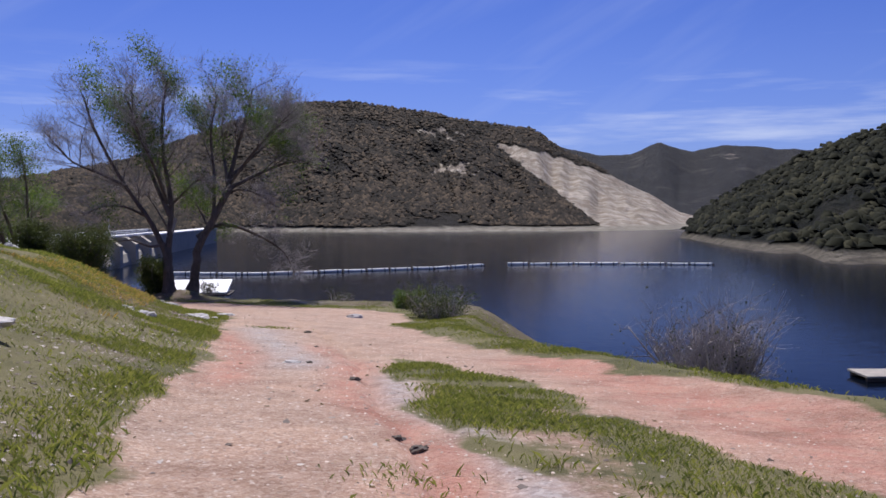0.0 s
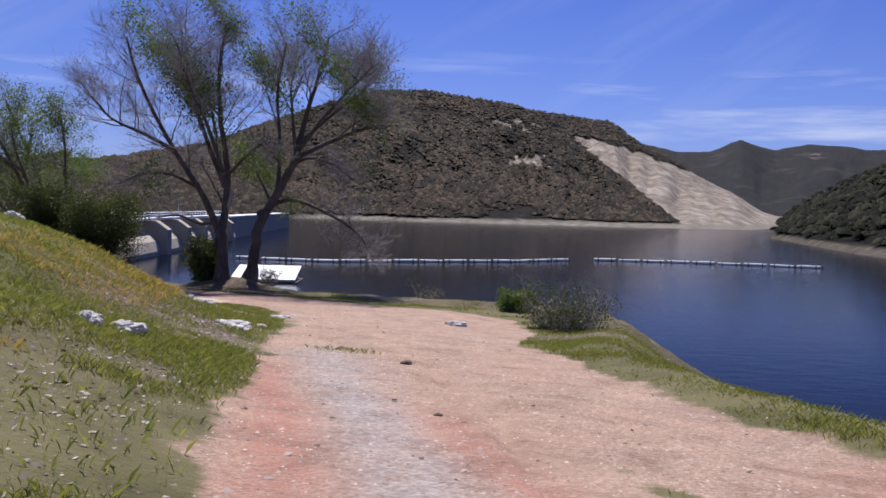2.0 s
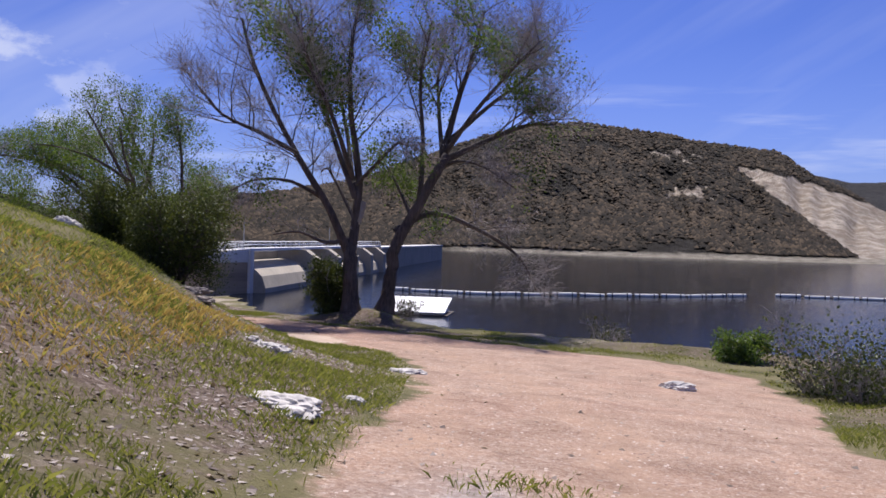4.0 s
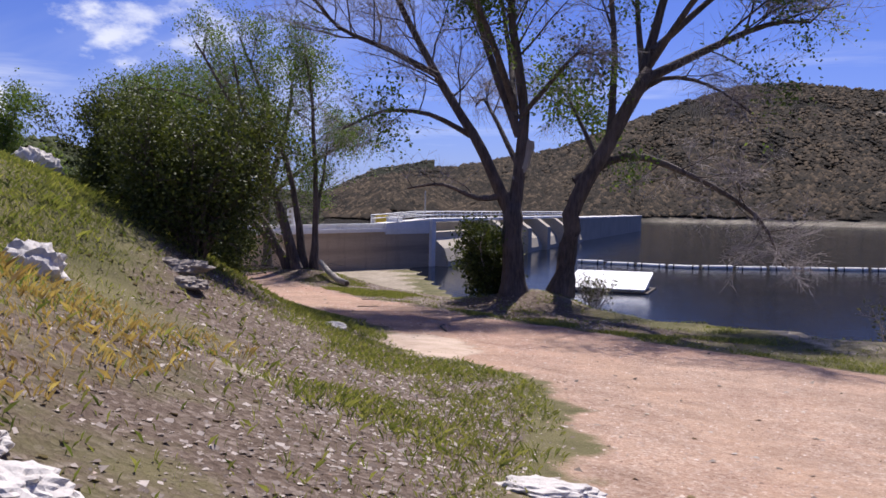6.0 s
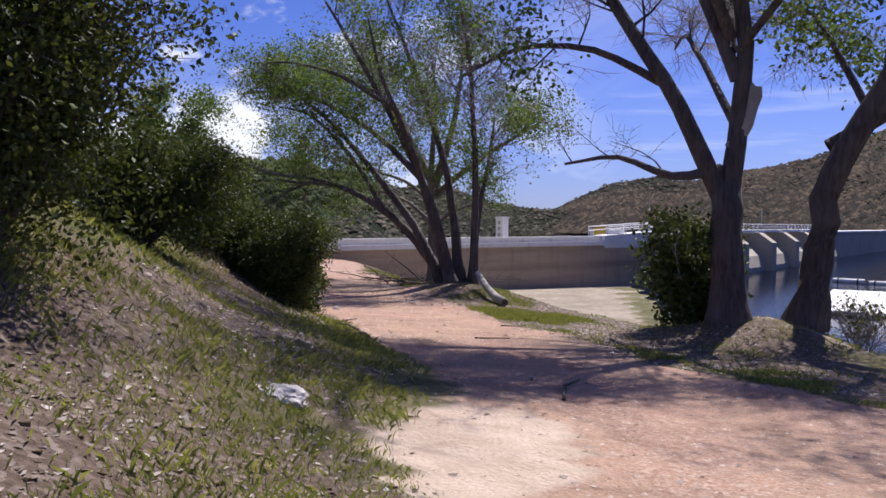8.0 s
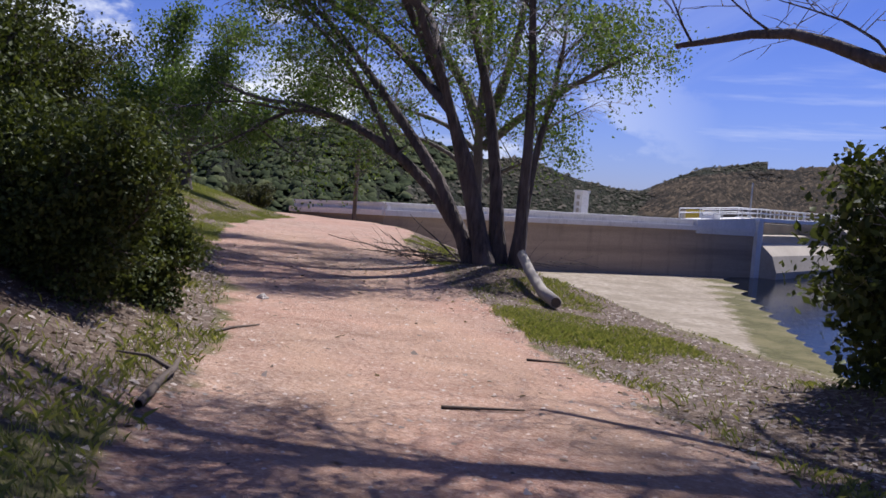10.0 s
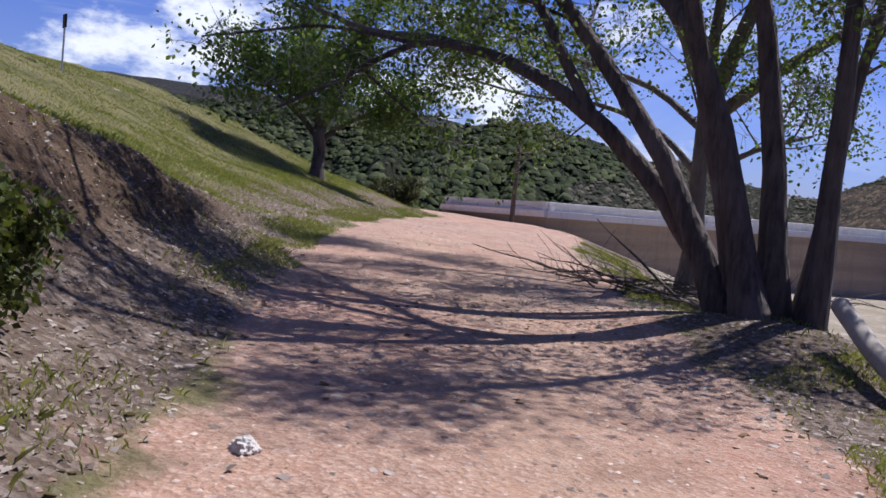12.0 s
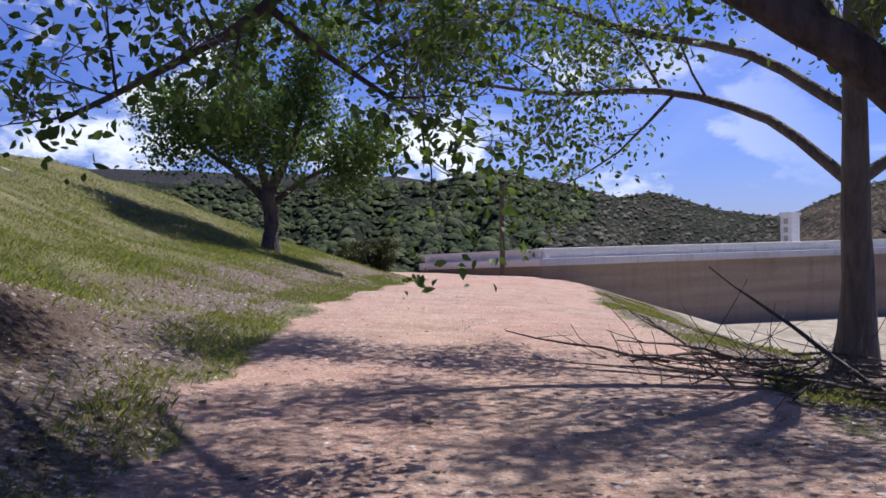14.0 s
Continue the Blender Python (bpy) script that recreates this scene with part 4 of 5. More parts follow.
winch = thing("gate_winch", "yellow and white gate machinery on the footbridge", "machine", rail_at(-3.6, 2.2, -0.35))
bm = bmesh.new()
box_bm(bm, -0.5, 0.5, -0.4, 0.4, 0, 0.85)
part("housing", bm, M_YELLOW, winch)
bm = bmesh.new()
box_bm(bm, 0.7, 1.9, -0.5, 0.4, 0, 0.7)
part("cabinet", bm, M_WHITE, winch, "white machine cabinet")
bm = bmesh.new()
rod(bm, (-0.9, 0, 0), (-0.9, 0, 0.7), 0.25, 10)
part("drum", bm, M_WHITE, winch, "white winch drum")


# ---- floating things ----
def boom_run(points, group):
    """Floats strung along a line on the water."""
    p = np.array(points, float)
    s = np.r_[0, np.cumsum(np.hypot(*np.diff(p, axis=0).T))]
    base = None
    step = 3.3
    rnd = random.Random(8)
    for k in np.arange(1.6, s[-1] - 1.6, step):
        x, y = np.interp(k, s, p[:, 0]), np.interp(k, s, p[:, 1])
        x2, y2 = np.interp(k + 0.5, s, p[:, 0]), np.interp(k + 0.5, s, p[:, 1])
        yaw = math.degrees(math.atan2(y2 - y, x2 - x)) + rnd.uniform(-2, 2)
        m = pose(x, y, WATER_Z + 0.1 + rnd.uniform(-0.04, 0.04), 0, rnd.uniform(-1, 1), yaw)
        if base is None:
            base = thing("boom_float", "weathered cream cylindrical float of a log boom", "float", group=group)
            b = bmesh.new()
            bmesh.ops.create_cone(b, cap_ends=True, segments=10, radius1=0.24, radius2=0.24, depth=2.9, matrix=pose(0, 0, 0, 0, 90, 0))
            bmesh.ops.bevel(b, geom=[e for e in b.edges if e.calc_face_angle(0) > 1], offset=0.06, segments=1, affect="EDGES")
            part("tube", b, M_FLOAT, base)
            for d in (-0.9, 0.9):
                b = bmesh.new()
                bmesh.ops.create_cone(b, cap_ends=True, segments=10, radius1=0.265, radius2=0.265, depth=0.12, matrix=pose(d, 0, 0, 0, 90, 0))
                part("band", b, M_DARK, base, "dark strap")
            b = bmesh.new()
            rod(b, (1.4, 0, 0.02), (1.9, 0, 0.02), 0.07)
            part("coupling", b, M_DARK, base, "dark coupling rod")
            base.matrix_world = m
        else:
            copy_thing(base, m)


boom_run([(-36.5, 112.0), (-24.8, 110.5), (-16.3, 115.0), (-4.1, 121.5), (4.9, 130.0)], "floats of the near boom")
boom_run([(7.2, 131.5), (18.0, 132.0), (28.2, 130.0), (37.5, 128.5)], "floats of the far boom")

shed = thing("boathouse", "low white floating boathouse with a sloping sheet roof", "boathouse", (-24.0, 83.2, WATER_Z))
shed.rotation_euler = (0, 0, radians(8))


def sloped(bm, x0, x1, y0, y1, low0, low1, top0, top1):
    """A block whose underside and top rise from y0 to y1."""
    v = [bm.verts.new(c) for c in ((x0, y0, low0), (x1, y0, low0), (x1, y1, low1), (x0, y1, low1), (x0, y0, top0), (x1, y0, top0), (x1, y1, top1), (x0, y1, top1))]
    for f in ((3, 2, 1, 0), (4, 5, 6, 7), (0, 1, 5, 4), (1, 2, 6, 5), (2, 3, 7, 6), (3, 0, 4, 7)):
        bm.faces.new([v[i] for i in f])


bm = bmesh.new()
sloped(bm, -2.5, 2.45, -2.0, 2.0, -0.3, -0.3, 0.24, 1.0)
part("wall", bm, M_WHITE, shed)
bm = bmesh.new()
sloped(bm, -2.75, 2.7, -2.35, 2.3, 0.2, 1.08, 0.27, 1.15)
part("roof", bm, M_WHITE, shed, "white sheet metal roof")
for x in np.arange(-2.6, 2.7, 0.86):
    bm = bmesh.new()
    sloped(bm, x - 0.025, x + 0.025, -2.35, 2.3, 0.27, 1.15, 0.3, 1.18)
    part("roof_rib", bm, M_STEEL, shed)
bm = bmesh.new()
box_bm(bm, -2.9, 2.9, -2.5, 2.4, -0.35, 0.06)
part("pontoon", bm, M_POLE, shed, "dark floating pontoon")

plank = thing("float_platform", "small pale wooden platform at the water's edge", "platform", (19.4, 38.2, WATER_Z))
bm = bmesh.new()
for i in range(5):
    box_bm(bm, -2.0, 2.0, -1.0 + i * 0.4, -1.0 + i * 0.4 + 0.36, 0.18, 0.26)
part("deck", bm, M_DEAD, plank)
bm = bmesh.new()
for y in (-0.8, 0.7):
    box_bm(bm, -1.9, 1.9, y, y + 0.2, -0.1, 0.18)
part("bearer", bm, M_POLE, plank)

pole = thing("utility_pole", "thin dark weathered timber pole beside the dam's end", "pole", (-52.3, 64.2, ground_z(-52.3, 64.2)))
bm = bmesh.new()
rod(bm, (0, 0, -0.5), (0.02, 0, 4.0), 0.12, 8)
part("shaft", bm, M_POLE, pole)

sign_z = ground_z(-44.8, 42.1)
sign = thing("hill_sign", "small dark sign on a thin post on the grassy hill", "sign", (-44.8, 42.1, sign_z))
bm = bmesh.new()
rod(bm, (0, 0, -0.2), (0.05, 0, 1.4), 0.03)
part("post", bm, M_STEEL, sign)
bm = bmesh.new()
box_bm(bm, -0.16, 0.2, -0.03, 0.03, 1.25, 1.62)
part("panel", bm, M_DARK, sign)


# ---- trees ----
def tube(V, F, pts, radii, sides):
    """Adds a tapered tube to the lists."""
    pts = [Vector(p) for p in pts]
    base = len(V)
    up = Vector((0.31, 0.17, 0.93))
    for i, p in enumerate(pts):
        d = (pts[min(i + 1, len(pts) - 1)] - pts[max(i - 1, 0)]).normalized()
        a = d.cross(up if abs(d.dot(up)) < 0.95 else Vector((1, 0, 0))).normalized()
        b = d.cross(a)
        for k in range(sides):
            t = 2 * math.pi * k / sides
            V.append(p + (a * math.cos(t) + b * math.sin(t)) * radii[i])
    for i in range(len(pts) - 1):
        for k in range(sides):
            o, q = base + i * sides, base + (i + 1) * sides
            F.append((o + k, o + (k + 1) % sides, q + (k + 1) % sides, q + k))
    F.append(tuple(base + (len(pts) - 1) * sides + k for k in range(sides)))


def wander(rnd, start, way, length, n, curl, lift):
    pts, d = [Vector(start)], Vector(way).normalized()
    for _ in range(n):
        d = (d + Vector((rnd.uniform(-1, 1), rnd.uniform(-1, 1), rnd.uniform(-1, 1) + lift)) * curl).normalized()
        pts.append(pts[-1] + d * (length / n))
    return pts


def sprout(rnd, pts, rad, level, spec, wood, tips):
    """Side shoots of a limb, level by level. spec rows: count, length, spread, lift, sides."""
    if level >= len(spec):
        tips.append((pts[-1], (pts[-1] - pts[-2]).normalized()))
        return
    count, length, wide, lift, sides = spec[level]
    n = len(pts) - 1
    for k in range(count):
        f = (0.18 + 0.82 * (k + rnd.random()) / count) * n
        i = min(int(f), n - 1)
        p = pts[i].lerp(pts[i + 1], f - i)
        d = (pts[i + 1] - pts[i]).normalized()
        side = Vector((rnd.uniform(-1, 1), rnd.uniform(-1, 1), rnd.uniform(-0.6, 0.9))).normalized()
        way = (d * (1 - wide) + side * wide + Vector((0, 0, lift))).normalized()
        ln = length * rnd.uniform(0.55, 1.25) * (1.15 - 0.45 * f / n)
        r0 = max(rad[min(i, len(rad) - 1)] * 0.5, 0.0075 if level == 0 else 0.0048)
        r0 = min(r0, 0.011 * ln + 0.004) if level == 0 else min(r0, 0.008 * ln + 0.0035)
        q = wander(rnd, p, way, ln, 4 if sides > 4 else 2, 0.22, lift * 0.5)
        rr = [r0 * (1 - 0.75 * t / (len(q) - 1)) for t in range(len(q))]
        wood.append((q, rr, sides, level))
        sprout(rnd, q, rr, level + 1, spec, wood, tips)


def leaf_cloud(rng, centres, per, spread_, size, name, droop=0.0, round_=False):
    """Many single leaves, each a folded pair of triangles, round the given places."""
    c = np.repeat(np.asarray(centres, float), per, axis=0)
    n = len(c)
    c = c + rng.normal(size=(n, 3)) * spread_
    c[:, 2] -= droop * np.abs(rng.normal(size=n)) * spread_
    a = rng.normal(size=(n, 3))
    a /= np.linalg.norm(a, axis=1, keepdims=True)
    b = np.cross(a, rng.normal(size=(n, 3)))
    b /= np.linalg.norm(b, axis=1, keepdims=True) + 1e-9
    nn = np.cross(a, b)
    s = size * (0.6 + 0.8 * rng.rand(n))[:, None]
    w = s * 0.6
    if round_:
        V = np.stack([c - a * s, c - a * s * 0.35 + b * w + nn * s * 0.15, c + a * s * 0.35 + b * w * 0.8 + nn * s * 0.15, c + a * s * 1.1,
                      c + a * s * 0.35 - b * w * 0.8 + nn * s * 0.15, c - a * s * 0.35 - b * w + nn * s * 0.15], 1).reshape(-1, 3)
        tri = ((0, 1, 2), (0, 2, 3), (0, 3, 4), (0, 4, 5))
    else:
        V = np.stack([c - a * s, c + b * w + nn * s * 0.18, c + a * s, c - b * w + nn * s * 0.18], 1).reshape(-1, 3)
        tri = ((0, 1, 2), (0, 2, 3))
    o = np.arange(n) * (6 if round_ else 4)
    F = np.stack([np.stack([o + i for i in t], 1) for t in tri], 1).reshape(-1, 3)
    return mesh_fast(name, V, F)


def tree(name, label, at, right, limbs, spec, leaf_share, per, spread_, leaf, seed, wood_mat, leaf_mat, twig_mat=None, category="tree", leaf_low=-9, depth_jitter=0.5):
    """limbs: (points in the plane across the view (right, up[, away]), thick end, thin end); right: the plan direction of that plane."""
    rnd, rng = random.Random(seed), np.random.RandomState(seed)
    rx, ry = right
    ob = thing(name, label, category, at)
    V, F, wood, tips = [], [], [], []
    for pts, r0, r1, *shoots in limbs:
        p3 = []
        drift = 0.0
        for q in pts:
            d = q[2] if len(q) > 2 else drift
            p3.append(Vector((q[0] * rx - d * ry, q[0] * ry + d * rx, q[1])))
            drift += rnd.uniform(-1, 1) * depth_jitter * 0.5
        fine = []
        for i in range(len(p3) - 1):
            m1 = p3[i - 1] if i else p3[i] * 2 - p3[i + 1]
            m2 = p3[i + 2] if i + 2 < len(p3) else p3[i + 1] * 2 - p3[i]
            for t in (0, 0.34, 0.67):
                a = p3[i + 1] - m1
                b = m2 - p3[i]
                h = p3[i] * (2 * t ** 3 - 3 * t * t + 1) + p3[i + 1] * (3 * t * t - 2 * t ** 3) + a * 0.5 * (t ** 3 - 2 * t * t + t) + b * 0.5 * (t ** 3 - t * t)
                fine.append(h + Vector((rnd.uniform(-1, 1), rnd.uniform(-1, 1), 0)) * r0 * 0.12)
        fine.append(p3[-1])
        k = len(fine) - 1
        rad = [r0 + (r1 - r0) * (t / k) ** 0.8 for t in range(k + 1)]
        if pts[0][1] < 0.4:
            rad[0] *= 1.45
            rad[1] *= 1.12
        tube(V, F, fine, rad, 9)
        sp = spec if not shoots else shoots[0]
        if sp:
            n0 = max(1, int(sp[0][0] * min(1.6, k / 9)))
            sprout(rnd, fine[k // 4:], rad[k // 4:], 0, [(n0, *sp[0][1:])] + list(sp[1:]), wood, tips)
    V2, F2 = [], []
    for q, rr, sides, level in wood:
        if level == 0:
            tube(V, F, q, rr, 6)
        else:
            tube(V2, F2, q, rr, sides)
    part("trunk", mesh_from("trunk", V, F, True), wood_mat, ob)
    if V2:
        tagged(part("twig_growth", mesh_from("twig_growth", V2, F2), twig_mat or wood_mat, ob, "bare grey twigs" if leaf_share < 0.6 else ""), kind="stuff")
    if leaf_share > 0 and tips:
        cs = np.array([p[:] for p, _ in tips])
        lump = vnoise(cs[:, 0] + cs[:, 2] * 0.7 + seed, cs[:, 1] + cs[:, 2] * 0.5, 1.5)
        lim = np.quantile(lump, 1 - leaf_share)
        cs = cs[(lump >= lim) & (cs[:, 2] > leaf_low)]
        if len(cs):
            part("crown", leaf_cloud(rng, cs, per, spread_, leaf, "crown", 0.5, True), leaf_mat, ob)
    return ob


# the large half-bare tree at the bend
T1 = (-12.70, 40.82)
FULL = [(13, 2.1, 0.66, 0.25, 5), (9, 1.2, 0.6, 0.2, 4), (10, 0.72, 0.6, 0.1, 3)]
LOW = [(9, 1.2, 0.6, 0.0, 5), (8, 0.8, 0.6, -0.15, 4), (7, 0.5, 0.6, -0.3, 3)]
tree("cottonwood_tree", "large half-bare cottonwood with twin dark trunks and sparse green leaves", (*T1, ground_z(*T1) - 0.15), (0.9, 0.43), [
    ([(-0.45, 0.0), (-0.5, 1.0), (-0.55, 2.1)], 0.27, 0.22, []),
    ([(-0.58, 1.9), (-1.2, 3.2), (-1.95, 4.4), (-2.7, 5.7), (-3.6, 7.6), (-4.0, 9.0)], 0.15, 0.04),
    ([(-0.5, 1.9), (-0.3, 4.1), (-0.6, 6.0), (-0.7, 8.0), (-0.4, 9.8)], 0.16, 0.04),
    ([(-0.4, 3.6), (-1.1, 5.4), (-1.7, 7.4), (-1.9, 9.4)], 0.11, 0.03),
    ([(-0.6, 2.3), (-1.3, 2.2), (-2.1, 2.5), (-2.9, 2.4)], 0.09, 0.02, [(4, 0.9, 0.5, 0.1, 5), (5, 0.6, 0.5, 0.0, 3), (3, 0.3, 0.5, -0.1, 3)]),
    ([(0.6, 0.1), (0.75, 1.2), (0.85, 2.2), (1.5, 3.4), (2.35, 5.0)], 0.24, 0.14, []),
    ([(-1.5, 3.6), (-2.4, 4.0, -0.6), (-3.4, 4.0, -1.0), (-4.2, 3.6, -1.2)], 0.07, 0.02, LOW),
    ([(-0.4, 4.0), (0.3, 4.8, -0.8), (0.7, 5.2, -1.4), (0.9, 5.1, -2.0)], 0.07, 0.02, LOW),
    ([(-0.45, 3.0), (-0.9, 4.0, 0.9), (-1.2, 4.6, 1.7), (-1.4, 4.5, 2.3)], 0.07, 0.02, LOW),
    ([(1.3, 3.2), (0.9, 4.2, 0.6), (0.6, 4.8, 1.2), (0.3, 4.7, 1.6)], 0.06, 0.02, LOW),
    ([(1.9, 4.3), (2.6, 4.8, -0.7), (3.4, 4.6, -1.3), (4.2, 4.0, -1.7)], 0.07, 0.02, LOW),
    ([(2.3, 4.9), (2.7, 6.5), (3.2, 8.2), (3.5, 9.6)], 0.13, 0.04),
    ([(1.6, 3.6), (1.7, 5.4), (1.6, 7.4), (1.9, 9.3)], 0.1, 0.03),
    ([(2.2, 4.8), (3.6, 5.5), (5.0, 6.1), (6.0, 6.2)], 0.13, 0.03),
    ([(0.85, 2.6), (2.0, 3.2), (3.4, 2.8), (4.9, 1.9), (5.5, 0.8)], 0.12, 0.03, [(14, 1.3, 0.6, 0.1, 5), (9, 0.75, 0.6, 0.0, 3), (8, 0.4, 0.6, -0.2, 3)]),
    ([(-0.5, 4.0), (-0.6, 5.6, 1.4), (-0.8, 7.2, 2.6), (-0.9, 8.6, 3.4)], 0.09, 0.03),
    ([(-0.5, 4.2), (-1.2, 5.8, -1.3), (-2.0, 7.2, -2.4), (-2.4, 8.4, -3.0)], 0.09, 0.03),
    ([(2.3, 4.9), (2.4, 6.4, 1.3), (2.5, 7.8, 2.4), (2.8, 8.8, 3.0)], 0.09, 0.03),
    ([(2.2, 4.8), (3.0, 6.2, -1.2), (3.9, 7.4, -2.2), (4.6, 8.2, -2.8)], 0.09, 0.03),
    ([(2.5, 5.5), (3.7, 6.6), (4.7, 7.4), (5.4, 8.0)], 0.09, 0.03),
    ([(-2.2, 4.9), (-3.4, 5.5), (-4.5, 6.0), (-5.3, 6.9)], 0.08, 0.03),
], FULL, 0.12, 16, 0.2, 0.038, 11, M_BARK, M_LEAF, M_TWIG, leaf_low=2.8)
V, F = [], []
tube(V, F, [(-0.42, -0.2, 2.6), (-0.26, -0.12, 2.95), (-0.2, -0.09, 3.2), (-0.16, -0.07, 3.4)], [0.11, 0.12, 0.11, 0.09], 9)
for i in range(9):
    V[-9 + i] = V[-9 + i] + Vector((0.03, 0.01, 0.22 * ((i * 5) % 7) / 7 - 0.05))
part("broken_stub", mesh_from("broken_stub", V, F), M_DEAD, bpy.data.objects["cottonwood_tree"], "pale broken-off limb")

# the leaning clump, one limb of which arches over the trail
T2 = (-21.9, 44.6)
HANG = [(6, 0.62, 0.6, 0.02, 5), (4, 0.42, 0.6, -0.08, 4), (2, 0.25, 0.6, -0.15, 3)]
THIN = [(6, 0.6, 0.6, 0.0, 5), (3, 0.45, 0.6, -0.1, 4), (2, 0.3, 0.6, -0.2, 3)]
ARCH = [(12, 1.4, 0.55, 0.15, 5), (7, 0.8, 0.55, 0.0, 4), (5, 0.4, 0.6, -0.15, 3)]
# dense shoots for the unseen high limbs that shade the bank
SHADE_CANOPY = [(13, 1.6, 0.6, 0.1, 5), (7, 0.9, 0.6, 0.0, 4), (6, 0.45, 0.6, -0.1, 3)]
HIGH = [(8, 1.35, 0.55, 0.2, 5), (6, 0.75, 0.6, 0.05, 4), (5, 0.38, 0.6, -0.1, 3)]
BARE = [(4, 0.9, 0.6, 0.1, 5), (4, 0.5, 0.6, 0.0, 4), (3, 0.3, 0.6, -0.1, 3)]


def turned(points):
    """Points (across, up, away) of the leaning trunks, turned into (east, up, north)."""
    return [(1.12 * (0.67 * r - 0.74 * d), 1.12 * u, 1.12 * (0.74 * r + 0.67 * d)) for r, u, d in points]


tree("leaning_tree", "clump of dark leaning trunks arching over the gravel trail, in leaf", (*T2, ground_z(*T2) - 0.1), (1.0, 0.0), [
    ([(-0.45, 0.0, 0.1), (-1.0, 0.8, -0.15), (-1.5, 1.55, -0.58), (-1.78, 1.88, -0.92), (-2.15, 2.17, -1.18), (-2.76, 2.4, -1.3), (-3.4, 2.57, -1.42), (-4.0, 2.7, -1.55), (-4.9, 2.8, -1.8), (-5.8, 3.1, -2.2)], 0.128, 0.03, BARE),
    ([(-2.9, 2.44, -1.3), (-3.4, 2.54, -1.85), (-3.75, 2.3, -2.3), (-3.95, 2.05, -2.6), (-4.15, 1.8, -3.0), (-4.25, 1.6, -3.35)], 0.05, 0.012, HANG),
    ([(-3.85, 2.2, -2.4), (-3.75, 1.95, -2.1), (-3.65, 1.75, -1.8), (-3.6, 1.6, -1.6)], 0.025, 0.008, HANG),
    ([(-3.5, 2.52, -1.95), (-3.95, 2.6, -2.8), (-4.15, 2.45, -3.5), (-4.25, 2.3, -4.1)], 0.03, 0.008, THIN),
    ([(-1.72, 1.82, -0.85), (-2.4, 3.2, -1.4), (-3.4, 4.2, -1.8), (-4.4, 4.5, -1.8)], 0.07, 0.02, HIGH),
    # two limbs added out of view, set to cast shade on the bank
    ([(-0.57, 2.6, -0.74), (-2.0, 3.8, -1.0), (-4.2, 4.8, -1.0), (-6.0, 5.2, -0.8), (-7.6, 5.3, -0.8)], 0.09, 0.03, SHADE_CANOPY),
    ([(-0.62, 3.2, -0.98), (-2.2, 4.5, 0.0), (-4.4, 5.4, 0.8), (-6.0, 5.8, 1.2)], 0.08, 0.03, SHADE_CANOPY),
    ([(-0.3, 0.1, 0.0), (-0.5, 1.6, -0.4), (-0.6, 3.0, -0.9), (-0.7, 4.2, -1.5), (-0.8, 5.2, -2.0), (-0.8, 6.2, -2.3)], 0.12, 0.03, THIN),
    ([(-0.7, 4.2, -1.5), (-1.8, 5.0, -2.2), (-3.0, 5.4, -2.6), (-4.0, 5.5, -2.8)], 0.06, 0.02, THIN),
    (turned([(-0.3, 0.0, 0.2), (-0.95, 1.3, 0.5), (-1.9, 2.6, 0.9), (-3.0, 3.8, 1.2), (-4.2, 4.7, 1.5)]), 0.14, 0.03),
    (turned([(-0.15, 0.0, -0.1), (-0.55, 1.6, 0.1), (-1.25, 3.2, 0.1), (-2.1, 4.7, -0.2), (-2.9, 6.0, -0.3)]), 0.14, 0.03),
    (turned([(0.05, 0.0, 0.1), (-0.15, 1.9, 0.3), (-0.5, 3.5, 0.6), (-1.1, 5.2, 0.9), (-1.6, 6.5, 1.1)]), 0.135, 0.03),
    (turned([(0.3, 0.0, -0.05), (0.36, 1.8, 0.0), (0.3, 3.4, 0.0), (0.15, 5.0, -0.2), (-0.1, 6.2, -0.3)]), 0.115, 0.03),
    (turned([(0.3, 0.0, 0.25), (0.5, 1.6, 0.5), (0.75, 2.8, 0.8), (0.9, 3.8, 1.0)]), 0.09, 0.03),
], ARCH, 0.72, 14, 0.12, 0.031, 21, M_BARK, M_LEAF, M_TWIG)

T3 = (-26.4, 48.5)
WIDE = [(9, 1.6, 0.55, 0.15, 5), (6, 0.8, 0.55, 0.0, 4), (5, 0.4, 0.6, -0.1, 3)]
tree("spreading_tree", "spreading leafy tree with a furrowed grey trunk near the beach", (*T3, ground_z(*T3) - 0.1), (0.85, 0.52), [
    ([(0, 0), (0.02, 1.5), (0.0, 3.2), (0.1, 5.2), (0.0, 7.0)], 0.185, 0.04),
    ([(0.0, 1.9), (-0.8, 2.6), (-1.9, 3.0), (-3.2, 3.1), (-4.6, 3.4)], 0.07, 0.015),
    ([(0.0, 2.6), (-1.0, 3.3), (-2.3, 3.7), (-3.7, 4.3), (-5.0, 4.4)], 0.07, 0.015),
    ([(0, 3.1), (-0.7, 4.4), (-1.5, 5.6), (-2.0, 6.8)], 0.15, 0.04),
    ([(0, 3.1), (0.5, 4.6), (0.8, 6.0), (0.9, 7.2)], 0.15, 0.04),
    ([(0, 2.8), (1.2, 3.8), (2.4, 4.6), (3.4, 5.2)], 0.12, 0.03),
    ([(0.1, 2.0), (0.7, 2.4), (1.5, 2.7)], 0.07, 0.02),
], WIDE, 0.85, 16, 0.17, 0.034, 31, M_BARK_PALE, M_LEAF, M_TWIG)

